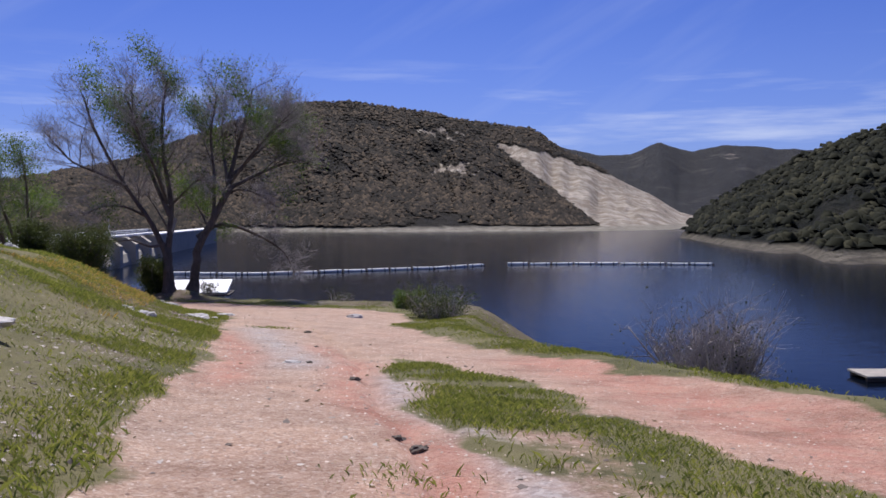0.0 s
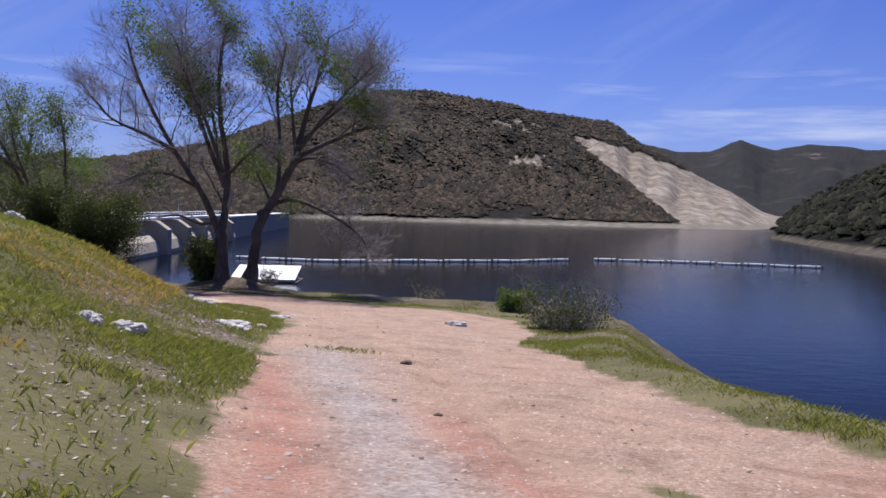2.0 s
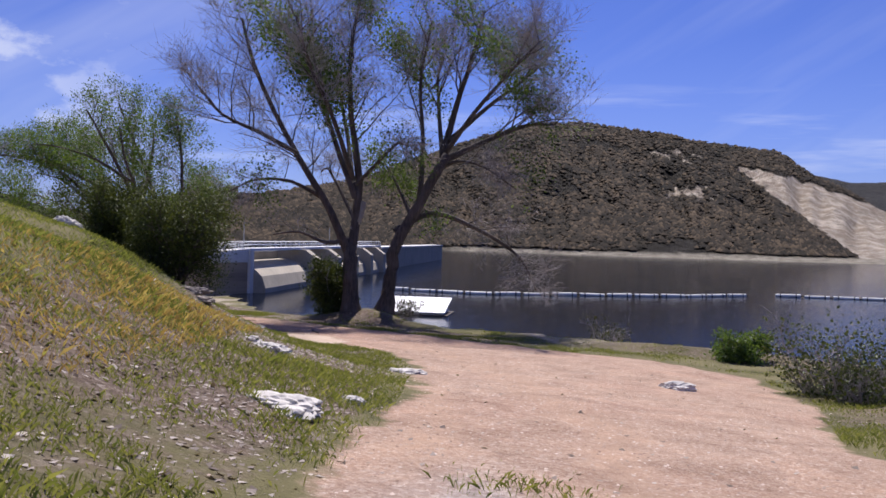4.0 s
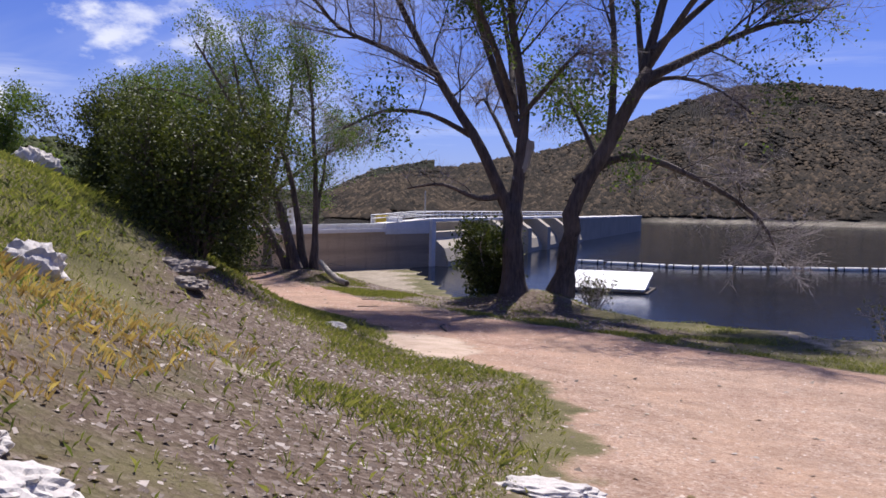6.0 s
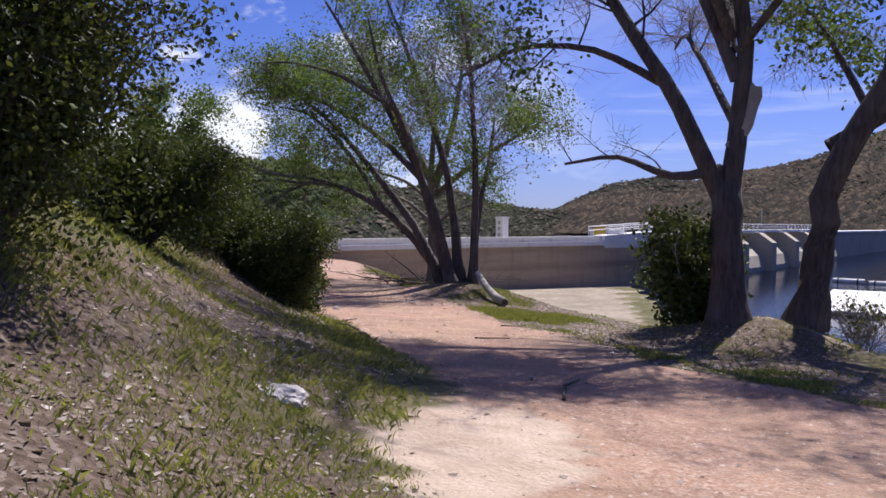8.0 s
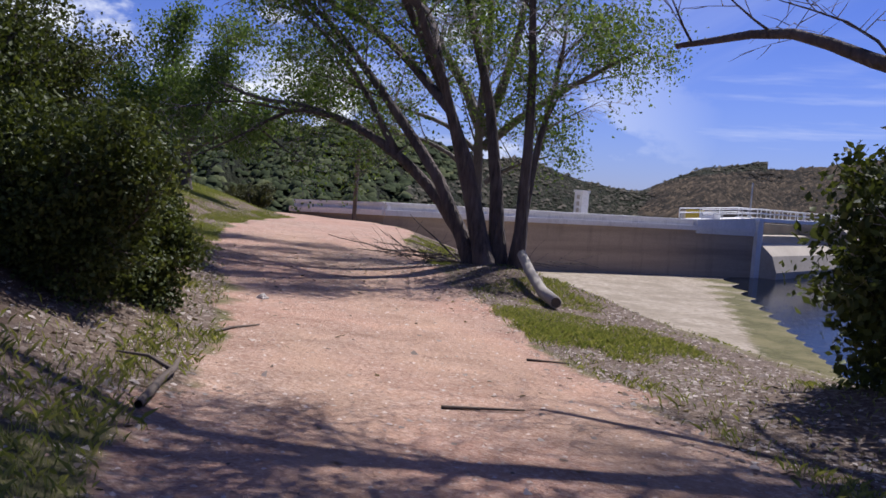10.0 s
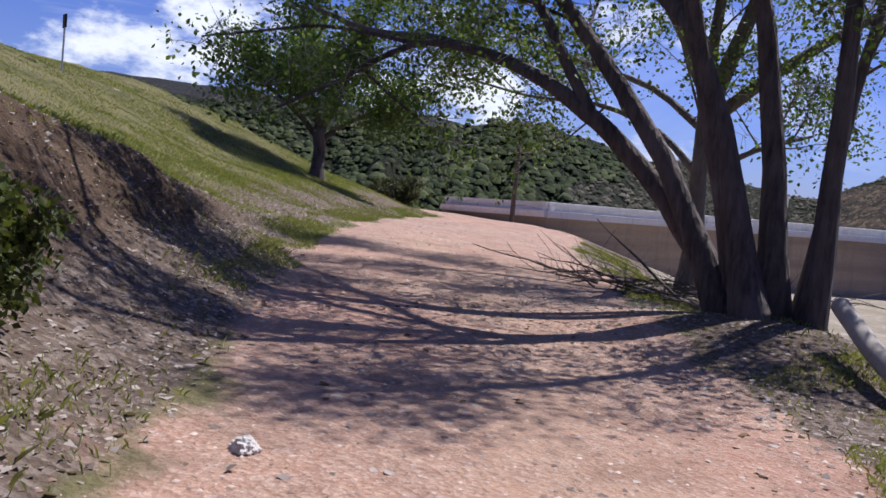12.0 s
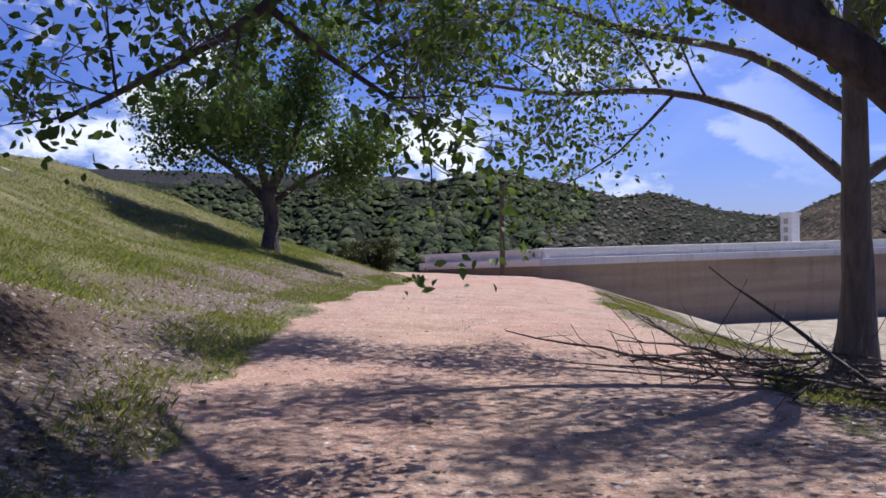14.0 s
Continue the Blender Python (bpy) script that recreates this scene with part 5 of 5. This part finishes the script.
T4 = (-46.24, 50.90)
tree("hillside_tree", "round leafy tree on the grassy hillside", (*T4, ground_z(*T4) - 0.1), (0.55, 0.83), [
    ([(0, 0), (0.05, 0.9), (0, 1.9)], 0.26, 0.2, []),
    ([(0, 1.5), (-0.9, 2.4), (-2.0, 3.2), (-2.8, 4.0)], 0.13, 0.03),
    ([(0, 1.7), (-0.4, 3.2), (-0.7, 5.0), (-0.4, 6.4)], 0.14, 0.03),
    ([(0, 1.7), (0.6, 3.0), (1.2, 4.6), (1.7, 6.2)], 0.14, 0.03),
    ([(0, 1.4), (1.0, 2.2), (2.2, 2.7), (3.2, 3.0)], 0.12, 0.03),
    ([(0, 1.8), (0.1, 3.0, 1.0), (0.2, 4.2, 2.0)], 0.1, 0.03),
    ([(0, 1.8), (-0.1, 2.8, -1.0), (-0.3, 3.8, -2.0)], 0.1, 0.03),
], [(9, 1.5, 0.6, 0.15, 5), (6, 0.8, 0.6, 0.0, 4), (4, 0.4, 0.6, 0, 3)], 1.0, 26, 0.24, 0.058, 41, M_BARK, M_LEAF, M_TWIG)

def shrub(name, label, at, width, tall, leaf_share, leaf_mat, seed, stems=9, per=6, leaf=0.035, wood=M_TWIG, sink=0.05):
    """A bush of many thin stems from one root, with leaves on the outer twigs."""
    rnd, rng = random.Random(seed), np.random.RandomState(seed)
    ob = thing(name, label, "shrub", (at[0], at[1], ground_z(*at) - sink))
    V, F, wood_, tips = [], [], [], []
    for i in range(stems):
        a = 2 * math.pi * (i + rnd.random()) / stems
        lean = rnd.uniform(0.15, 1.0)
        way = Vector((math.cos(a) * lean * width / tall, math.sin(a) * lean * width / tall, 1.0)).normalized()
        ln = tall * rnd.uniform(0.75, 1.1) * (1 + 0.25 * lean)
        pts = wander(rnd, (math.cos(a) * 0.08 * width, math.sin(a) * 0.08 * width, 0), way, ln, 6, 0.16, -0.1)
        rad = [0.022 * tall * (1 - 0.8 * t / 6) for t in range(7)]
        tube(V, F, pts, rad, 5)
        sprout(rnd, pts, rad, 0, [(8, 0.42 * tall, 0.6, 0.15, 3), (6, 0.22 * tall, 0.6, 0.05, 3)], wood_, tips)
    V2, F2 = [], []
    for q, rr, sides, level in wood_:
        tube(V2, F2, q, rr, 3)
    tagged(part("stem_growth", mesh_from("stem_growth", V, F, True), wood, ob), kind="stuff")
    tagged(part("twig_growth", mesh_from("twig_growth", V2, F2), wood, ob), kind="stuff")
    if leaf_share > 0:
        cs = np.array([p[:] for p, _ in tips] + ([q[-1][:] for q, *_ in wood_] + [q[1][:] for q, *_ in wood_] if leaf_share > 0.7 else []))
        cs = cs[rng.rand(len(cs)) < leaf_share]
        if leaf_share > 0.95:
            a, q = rng.uniform(0, 6.283, 420), rng.uniform(0.45, 1.0, 420) * width
            cs = np.concatenate([cs, np.stack([np.cos(a) * q, np.sin(a) * q, rng.uniform(0.0, 0.75, 420) * tall], 1)])
        part("foliage", leaf_cloud(rng, cs, per, 0.07 * tall, leaf, "foliage"), leaf_mat, ob)
    return ob


DARK_BUSH = "dense dark olive-green evergreen shrub on the bank above the trail"
shrub("bank_shrub", "broad olive-green shrub overhanging the edge of the bank", (-12.75, 30.1), 1.05, 1.45, 1.0, M_LEAF_DARK, 61, 26, 11, 0.021, wood=M_BARK)
shrub("bank_shrub", DARK_BUSH, (-14.7, 30.9), 0.6, 1.15, 1.0, M_LEAF_DARK, 62, 18, 10, 0.021, wood=M_BARK)
shrub("bank_shrub", DARK_BUSH, (-16.7, 33.3), 1.0, 1.0, 1.0, M_LEAF_DARK, 63, 22, 9, 0.022, wood=M_BARK)
shrub("bank_shrub", DARK_BUSH, (-19.0, 35.3), 1.1, 1.0, 1.0, M_LEAF_DARK, 64, 22, 9, 0.022, wood=M_BARK)
shrub("bank_shrub", DARK_BUSH, (-21.2, 36.5), 1.2, 1.15, 1.0, M_LEAF_DARK, 65, 24, 9, 0.022, wood=M_BARK)
shrub("bank_shrub", "dense dark green evergreen shrub hanging over the cut bank", (-18.3, 35.9), 0.75, 0.8, 1.0, M_LEAF_DARK, 66, 16, 9, 0.022, wood=M_BARK, sink=0.15)
HANGING = "dense dark green shrub hanging over the face of the cut bank"
shrub("bank_shrub", HANGING, (-17.8, 36.0), 0.5, 0.9, 1.0, M_LEAF_DARK, 67, 26, 16, 0.021, wood=M_BARK, sink=0.1)
shrub("bank_shrub", HANGING, (-19.1, 36.9), 0.55, 0.6, 1.0, M_LEAF_DARK, 68, 24, 14, 0.021, wood=M_BARK, sink=0.1)
# the next two are added to darken the shaded face of the bank
shrub("bank_shrub", HANGING, (-18.45, 36.75), 0.5, 0.6, 1.0, M_LEAF_DARK, 70, 24, 16, 0.021, wood=M_BARK, sink=0.12)
shrub("bank_shrub", HANGING, (-19.95, 37.3), 0.5, 0.5, 1.0, M_LEAF_DARK, 84, 24, 16, 0.021, wood=M_BARK, sink=0.12)
shrub("bank_shrub", HANGING, (-20.75, 37.7), 0.6, 0.5, 1.0, M_LEAF_DARK, 69, 18, 10, 0.021, wood=M_BARK, sink=0.1)
GREY_BUSH = "rounded grey-purple scrub bush by the dam's end"
shrub("scrub_bush", GREY_BUSH, (-57.41, 59.69), 1.3, 1.0, 0.9, M_LEAF_GREY, 81, 14, 7, 0.05)
shrub("scrub_bush", GREY_BUSH, (-60.63, 62.26), 1.5, 1.1, 0.9, M_LEAF_GREY, 82, 14, 7, 0.05)
shrub("scrub_bush", GREY_BUSH, (-53.78, 58.64), 1.6, 1.2, 0.9, M_LEAF_GREY, 83, 14, 7, 0.05)
shrub("lakeside_shrub", "grey-green leafy shrub on the lake bank beside the trail", (-0.40, 30.21), 1.0, 1.6, 0.7, M_LEAF_DARK, 71, 30, 7, 0.03, sink=0.95)
shrub("lakeside_shrub", "low bright green shrub on the lake bank", (-1.94, 36.49), 0.7, 0.9, 0.9, M_LEAF, 72, 9, 6, 0.035, sink=0.5)
shrub("bare_shrub", "bare grey leafless shrub at the water's edge", (5.49, 17.52), 0.8, 2.4, 0.1, M_LEAF_GREY, 73, 95, 3, 0.03)
shrub("lakeside_shrub", "thin upright shrub on the bank by the tree", (-5.26, 40.95), 0.7, 1.1, 0.4, M_LEAF_GREY, 74, 9, 4, 0.035)
shrub("trunk_shrub", "dark green shrub growing at the foot of the trunk", (-13.94, 41.11), 0.55, 1.3, 1.0, M_LEAF_DARK, 75, 10, 8, 0.04)
shrub("trunk_shrub", "tangled bare grey shrub at the foot of the trunk", (-11.58, 41.62), 0.5, 0.75, 0.15, M_LEAF_GREY, 76, 11, 4, 0.035)


# the small tank on the hillside
TANK = (-61.5, 49.8)
tank = thing("water_tank", "small white cylindrical water tank on the grassy hillside", "tank", (*TANK, ground_z(*TANK)))
bm = bmesh.new()
bmesh.ops.create_cone(bm, cap_ends=True, segments=24, radius1=0.4, radius2=0.4, depth=0.8, matrix=Matrix.Translation((0, 0, 0.3)))
part("body", bm, M_WHITE, tank)
bm = bmesh.new()
bmesh.ops.create_cone(bm, cap_ends=True, segments=24, radius1=0.43, radius2=0.1, depth=0.12, matrix=Matrix.Translation((0, 0, 0.76)))
part("roof", bm, M_CONCRETE_PALE, tank)


# ---- rocks and wood ----
def rock(at, size, seed, label="pale weathered rock half sunk in the grass", flat=0.45, turn=0, stone=M_ROCK):
    rnd = random.Random(seed)
    b = bmesh.new()
    bmesh.ops.create_icosphere(b, subdivisions=4, radius=0.5)
    for v in b.verts:
        n = noise.noise(v.co * 2.2 + Vector((seed, 0, 0))) * 0.4 + abs(noise.noise(v.co * 5 + Vector((0, seed, 0)))) * 0.45 + noise.noise(v.co * 12 + Vector((0, seed, 3))) * 0.12
        v.co *= 1 + n
        v.co = Vector((v.co.x * size[0], v.co.y * size[1], max(v.co.z, -0.3) * size[2]))
    ob = tagged(part("rock", b, stone), label, "rock", group="rocks beside the trail")
    ob.location = (at[0], at[1], ground_z(*at) + size[2] * 0.02)
    ob.rotation_euler = (0, 0, radians(turn))
    return ob


rock((-5.84, 16.55), (0.44, 0.32, 0.19), 1)
rock((-5.97, 16.02), (0.3, 0.24, 0.2), 2)
rock((-5.99, 20.66), (0.7, 0.4, 0.17), 3, "flat white rock beside the trail", turn=-20)
rock((-5.93, 21.97), (0.2, 0.16, 0.1), 4)
rock((-6.79, 26.25), (0.5, 0.28, 0.1), 5, "flat pale rock at the trail's edge")
rock((-7.63, 23.80), (0.4, 0.26, 0.14), 6)
rock((-7.93, 23.92), (0.22, 0.18, 0.1), 7)
rock((-3.17, 28.87), (0.5, 0.32, 0.2), 8, "pale flat rock on the lake bank")
rock((-11.04, 26.54), (0.55, 0.4, 0.4), 9, "pale rock on the grassy slope")
rock((-15.03, 29.66), (0.6, 0.5, 0.45), 10, "pale rock on the grassy slope")
rock((-11.51, 28.54), (0.6, 0.4, 0.16), 12, "cracked grey boulder in the bank", stone=M_BOULDER)
rock((-11.07, 28.20), (0.36, 0.28, 0.13), 13, "cracked grey boulder in the bank", stone=M_BOULDER)
rock((-19.85, 38.91), (0.14, 0.1, 0.09), 14, "small pale stone on the gravel trail")
rock((-11.71, 31.49), (0.36, 0.24, 0.13), 15)
rock((5.50, 19.02), (0.5, 0.35, 0.2), 16, "pale flat rock on the lake bank")
rock((-1.86, 10.82), (0.2, 0.14, 0.06), 17, "flat pale stone on the gravel trail")
rock((-0.08, 2.91), (0.34, 0.24, 0.08), 18, "flat white stone set in the gravel trail")
rock((-4.11, 7.02), (0.8, 0.5, 0.2), 19, "pale flat rock in the dry grass")

log = thing("cut_log", "pale sawn log lying at the foot of the trunks", "log", (-20.0, 43.5, 0))
V, F = [], []
ends = [(-20.95, 44.2, 0.36), (-20.4, 43.85, 0.22), (-19.8, 43.45, 0.13), (-19.25, 43.1, 0.1)]
path = [Vector((x + 20.0, y - 43.5, ground_z(x, y) + h)) for x, y, h in ends]
tube(V, F, path, [0.075, 0.08, 0.085, 0.085], 10)
part("bark", mesh_from("bark", V, F, True), M_DEAD, log)
V, F = [], []
tip = (path[-1] - path[-2]).normalized()
tube(V, F, [path[-1] - tip * 0.01, path[-1] + tip * 0.006], [0.07, 0.068], 10)
part("cut_end", mesh_from("cut_end", V, F), M_POLE, log, "dark hollow cut end")

deadfall = thing("brush_pile", "pile of dead grey-brown fallen branches beside the trail", "branches", (-25.7, 47.15, ground_z(-25.7, 47.15)))
rnd = random.Random(91)
V, F = [], []
for i in range(52):
    a = rnd.uniform(0, 6.28)
    st = Vector((rnd.gauss(0, 0.8), rnd.gauss(0, 0.6), rnd.uniform(0.0, 0.2)))
    q = wander(rnd, st, (math.cos(a), math.sin(a), rnd.uniform(-0.05, 0.16)), rnd.uniform(0.7, 1.7), 5, 0.16, -0.1)
    tube(V, F, q, [0.013 * (1 - 0.8 * t / 5) + 0.003 for t in range(6)], 4)
    for j in (2, 3, 4):
        q2 = wander(rnd, q[j], (rnd.uniform(-1, 1), rnd.uniform(-1, 1), rnd.uniform(-0.1, 0.5)), rnd.uniform(0.3, 0.9), 3, 0.2, 0)
        tube(V, F, q2, [0.007, 0.005, 0.004, 0.003], 3)
tagged(part("branch_tangle", mesh_from("branch_tangle", V, F), M_BARK, deadfall), kind="stuff")
V, F = [], []
tube(V, F, wander(rnd, (0.3, 0.1, 0.0), (-0.7, -0.35, 0.7), 1.7, 6, 0.08, 0), [0.028 - 0.0035 * t for t in range(7)], 5)
part("upright_branch", mesh_from("upright_branch", V, F), M_BARK, deadfall)

limb = thing("fallen_branch", "long dark fallen branch lying in the leaf litter", "branch", (-16.4, 35.9, 0))
V, F = [], []
tube(V, F, [(x + 16.4, y - 35.9, ground_z(x, y) + h) for x, y, h in ((-15.34, 35.55, 0.03), (-15.56, 35.71, 0.04), (-15.88, 35.91, 0.03), (-16.10, 36.09, 0.05), (-16.46, 36.30, 0.04))], [0.022, 0.024, 0.021, 0.02, 0.011], 7)
part("branch", mesh_from("branch", V, F, True), M_POLE, limb)
V, F = [], []
tube(V, F, [(0.32, 0.17, ground_z(-16.08, 36.07) + 0.05), (0.20, 0.08, ground_z(-16.20, 35.98) + 0.08), (0.14, -0.08, ground_z(-16.26, 35.82) + 0.06)], [0.016, 0.012, 0.006], 5)
part("side_shoot", mesh_from("side_shoot", V, F, True), M_POLE, limb)


def stick(points, r):
    """A thin dry stick lying on the ground."""
    x0, y0 = points[0]
    ob = thing("stick", "thin dry brown stick on the gravel", "stick", (x0, y0, 0), group="sticks on the trail")
    V, F = [], []
    tube(V, F, [(x - x0, y - y0, ground_z(x, y) + r) for x, y in points], [r] * (len(points) - 1) + [r * 0.5], 5)
    part("twig", mesh_from("twig", V, F, True), M_POLE, ob)


stick([(-17.76, 37.23), (-17.95, 37.49), (-18.08, 37.83)], 0.012)
stick([(-17.34, 36.73), (-17.69, 36.90), (-17.95, 36.92)], 0.014)
stick([(-16.29, 39.29), (-16.09, 39.59)], 0.012)
stick([(-11.33, 33.90), (-11.75, 34.51), (-11.92, 35.00)], 0.014)
stick([(-15.09, 37.25), (-14.90, 37.75)], 0.012)

for k, (x, y, s_) in enumerate(((-2.94, 18.5, 0.12), (-1.64, 10.9, 0.07), (0.05, 5.2, 0.11), (-0.83, 9.0, 0.1), (-0.12, 5.5, 0.08), (-2.15, 14.65, 0.06))):
    b = bmesh.new()
    bmesh.ops.create_icosphere(b, subdivisions=3, radius=0.5)
    for v in b.verts:
        v.co *= 1 + noise.noise(v.co * 3 + Vector((k * 3.1, 0, 0))) * 0.5 + noise.noise(v.co * 9 + Vector((k, 2, 0))) * 0.25
        v.co = Vector((v.co.x * s_ * 1.3, v.co.y * s_, max(v.co.z, -0.25) * s_ * 0.6))
    ob = tagged(part("clod", b, M_POLE), "crumbly dark brown clod of earth on the gravel", "clod", group="clods on the trail")
    ob.location = (x, y, ground_z(x, y) + s_ * 0.08)


# ---- grass, litter and gravel ----
def blades(name, label, material, n, where, tall, wide, seed, category="grass"):
    """Single bent blades; where(x, y, s, off) gives the share of blades kept."""
    r = np.random.RandomState(seed)
    i = r.rand(n) ** 0.9 * 84 + 12
    o = np.where(r.rand(n) < 0.7, r.normal(0, 3.6, n), r.uniform(-13, 14, n))
    j = np.clip(i.astype(int), 0, len(LINE) - 2)
    a, d = LINE[j], LINE[j + 1] - LINE[j]
    d = d / np.linalg.norm(d[:, :2], axis=1, keepdims=True)
    x, y = a[:, 0] + d[:, 0] * (i - j) - d[:, 1] * o, a[:, 1] + d[:, 1] * (i - j) + d[:, 0] * o
    keep = r.rand(n) < where(x, y, i, o)
    x, y = x[keep], y[keep]
    z = on_grid(GZ, x, y)
    ok = z > WATER_Z + 0.15
    x, y, z = x[ok], y[ok], z[ok]
    n = len(x)
    t = r.uniform(0, 6.283, n)
    h = tall * (0.45 + 0.9 * r.rand(n)) * (0.6 + 0.8 * vnoise(x, y, 1.1))
    lean = r.normal(size=(n, 2)) * 0.6 * h[:, None]
    w = wide * (0.6 + 0.8 * r.rand(n))
    dx, dy = np.cos(t) * w, np.sin(t) * w
    b0, b1 = np.stack([x - dx, y - dy, z - 0.01], 1), np.stack([x + dx, y + dy, z - 0.01], 1)
    mid = np.stack([x + lean[:, 0] * 0.3 + dx * 0.8, y + lean[:, 1] * 0.3 + dy * 0.8, z + h * 0.6], 1)
    tip = np.stack([x + lean[:, 0], y + lean[:, 1], z + h], 1)
    V = np.stack([b0, b1, mid, tip], 1).reshape(-1, 3)
    q = np.arange(n) * 4
    F = np.concatenate([np.stack([q, q + 1, q + 2], 1), np.stack([q, q + 2, q + 3], 1)])
    return tagged(part(name, mesh_fast(name, V, F), material), label, category, kind="stuff")


def off_gravel(x, y):
    return np.clip(1 - 1.5 * on_grid(ZONE, x, y)[:, 0], 0, 1)


def green_where(x, y, s, off):
    lush = 0.6 * vnoise(x, y, 1.5) + 0.4 * vnoise(x, y, 0.5)
    er = np.interp(s, EDGE_S, EDGE_R)
    lip = (off < -er) * (1 - step_up(-off, 10, 13)) * 0.9
    strip = wedge(s, off) * 0.9
    bank = (off > left_edge(s) + 0.05) * (0.2 + 0.2 * (1 - step_up(s, 36, 41)) + 0.1 * step_up(s, 38, 42) * (1 - step_up(s, 52, 56))) * (1 - 0.5 * step_up(off, 4.5, 7))
    d = np.maximum(np.maximum(lip, strip), bank)
    inland = (x - SHORE_P[0]) * SHORE_N[0] + (y - SHORE_P[1]) * SHORE_N[1]
    sandy = (s > 53) * (off < -er - 2.0)
    shore = sandy * step_up(inland, -0.5, 0.3) * (1 - step_up(inland, 1.6, 3.0))
    clump = step_up(vnoise(x, y, 1.9), 0.62, 0.72)
    d = np.where(sandy, 0.01 + 0.9 * shore + 0.25 * clump, d) * (0.05 + 1.5 * step_up(lush, 0.46, 0.64))
    g = off_gravel(x, y)
    weed = 0.5 * np.exp(-((x + 3.95) ** 2 + (y - 19.5) ** 2) / 0.12) + 0.4 * np.exp(-(x ** 2 + (y - 4.1) ** 2) / 0.1)
    d = np.maximum(d, 0.3 * wedge(s, off) * step_up(lush, 0.38, 0.56))
    d = np.maximum(d, 0.4 * step_up(s, 50, 54) * (off > left_edge(s) - 0.1) * (off < 1.7) * step_up(lush, 0.3, 0.5))
    d = np.where(off < -er, np.maximum(d, 0.35 * (lush > 0.4) * (s < 50) * (off > -11)), d)
    d = d * (1 - 0.9 * step_up(s, 55, 59) * (1 - step_up(s, 70, 76)) * (off > 1.4) * (off < 2.9))
    d = d * (1 - step_up(sand_patch(x, y), 0.15, 0.3))
    return d * g + weed * 0.6


def dry_where(x, y, s, off):
    late = step_up(s, 54, 58)
    return np.maximum(late * (off > 2.7) * 0.8, (1 - 0.93 * late * (1 - step_up(s, 70, 76)) * (off < 2.8))) * np.clip((off > 0.7) * (0.04 + 0.96 * step_up(off, 2.2, 4.6) * (1 - 0.75 * step_up(s, 41, 45) * (1 - late) * (1 - step_up(off, 3.5, 4.5)))) * np.maximum(step_up(vnoise(x, y, 2.4), 0.15, 0.5), 0.8 * late), 0, 1) * off_gravel(x, y)


def gold_where(x, y, s, off):
    return (off > 2.2) * (off < 6.5) * (s > 31) * (s < 46.5) * step_up(vnoise(x, y, 2.0), 0.5, 0.68) * 0.6


blades("green_grass", "green grass tufts beside the trail and on the lake bank", M_GRASS, 2300000, green_where, 0.042, 0.0017, 101)
blades("dry_grass", "yellow-green dry grass on the slope above the trail", M_DRY, 1200000, dry_where, 0.055, 0.0019, 102)
blades("golden_grass", "golden brown dead grass patches on the slope", M_GOLD, 700000, gold_where, 0.065, 0.0019, 103)


def strewn(name, label, material, n, where, size, seed, flat, category, tilt=0.0):
    """Small pieces lying on the ground: stones or dead leaves."""
    r = np.random.RandomState(seed)
    i = r.rand(n) * 80 + 12
    o = np.where(r.rand(n) < 0.75, r.normal(-0.3, 2.6, n), r.uniform(-11, 7, n))
    j = i.astype(int)
    a, d = LINE[j], LINE[j + 1] - LINE[j]
    d = d / np.linalg.norm(d[:, :2], axis=1, keepdims=True)
    x, y = a[:, 0] + d[:, 0] * (i - j) - d[:, 1] * o, a[:, 1] + d[:, 1] * (i - j) + d[:, 0] * o
    zn = on_grid(ZONE, x, y)
    keep = r.rand(n) < where(zn)
    x, y = x[keep], y[keep]
    n = len(x)
    z = on_grid(GZ, x, y)
    sz = size * (0.4 + 1.6 * r.rand(n) ** 3)
    base = np.array([(1, 0, 0), (0.2, 0.9, 0.1), (-0.9, 0.3, 0), (-0.2, -0.8, 0.05), (0.1, 0.1, 0.8), (0, 0, -0.5)])
    jit = 1 + 0.5 * (r.rand(n, 6, 3) - 0.5)
    t = r.uniform(0, 6.283, n)
    P = base[None] * jit * sz[:, None, None]
    P[:, :, 2] *= flat
    P[:, :, 2] += tilt * (P[:, :, 0] * r.normal(size=(n, 1)) + np.abs(P[:, :, 1]) * r.rand(n, 1))
    c, sn_ = np.cos(t)[:, None], np.sin(t)[:, None]
    Q = np.stack([P[:, :, 0] * c - P[:, :, 1] * sn_, P[:, :, 0] * sn_ + P[:, :, 1] * c, P[:, :, 2]], -1)
    Q = Q + np.stack([x, y, z + sz * 0.12 * flat], 1)[:, None, :]
    f = np.array([(0, 1, 4), (1, 2, 4), (2, 3, 4), (3, 0, 4)] if not tilt else [(0, 1, 2), (0, 2, 3)])
    F = f[None] + (np.arange(n) * 6)[:, None, None]
    return tagged(part(name, mesh_fast(name, Q.reshape(-1, 3), F.reshape(-1, 3)), material), label, category, kind="stuff")


strewn("gravel", "loose pale and reddish gravel on the trail", M_PEBBLE, 150000, lambda z: z[:, 0] * 0.8 + 0.03, 0.0098, 111, 0.6, "gravel")
strewn("leaf_litter", "dry grey-brown fallen leaves beside the trail", M_LITTER, 480000, lambda z: z[:, 2] * 0.95 + 0.02, 0.018, 112, 0.05, "leaves", 0.35)
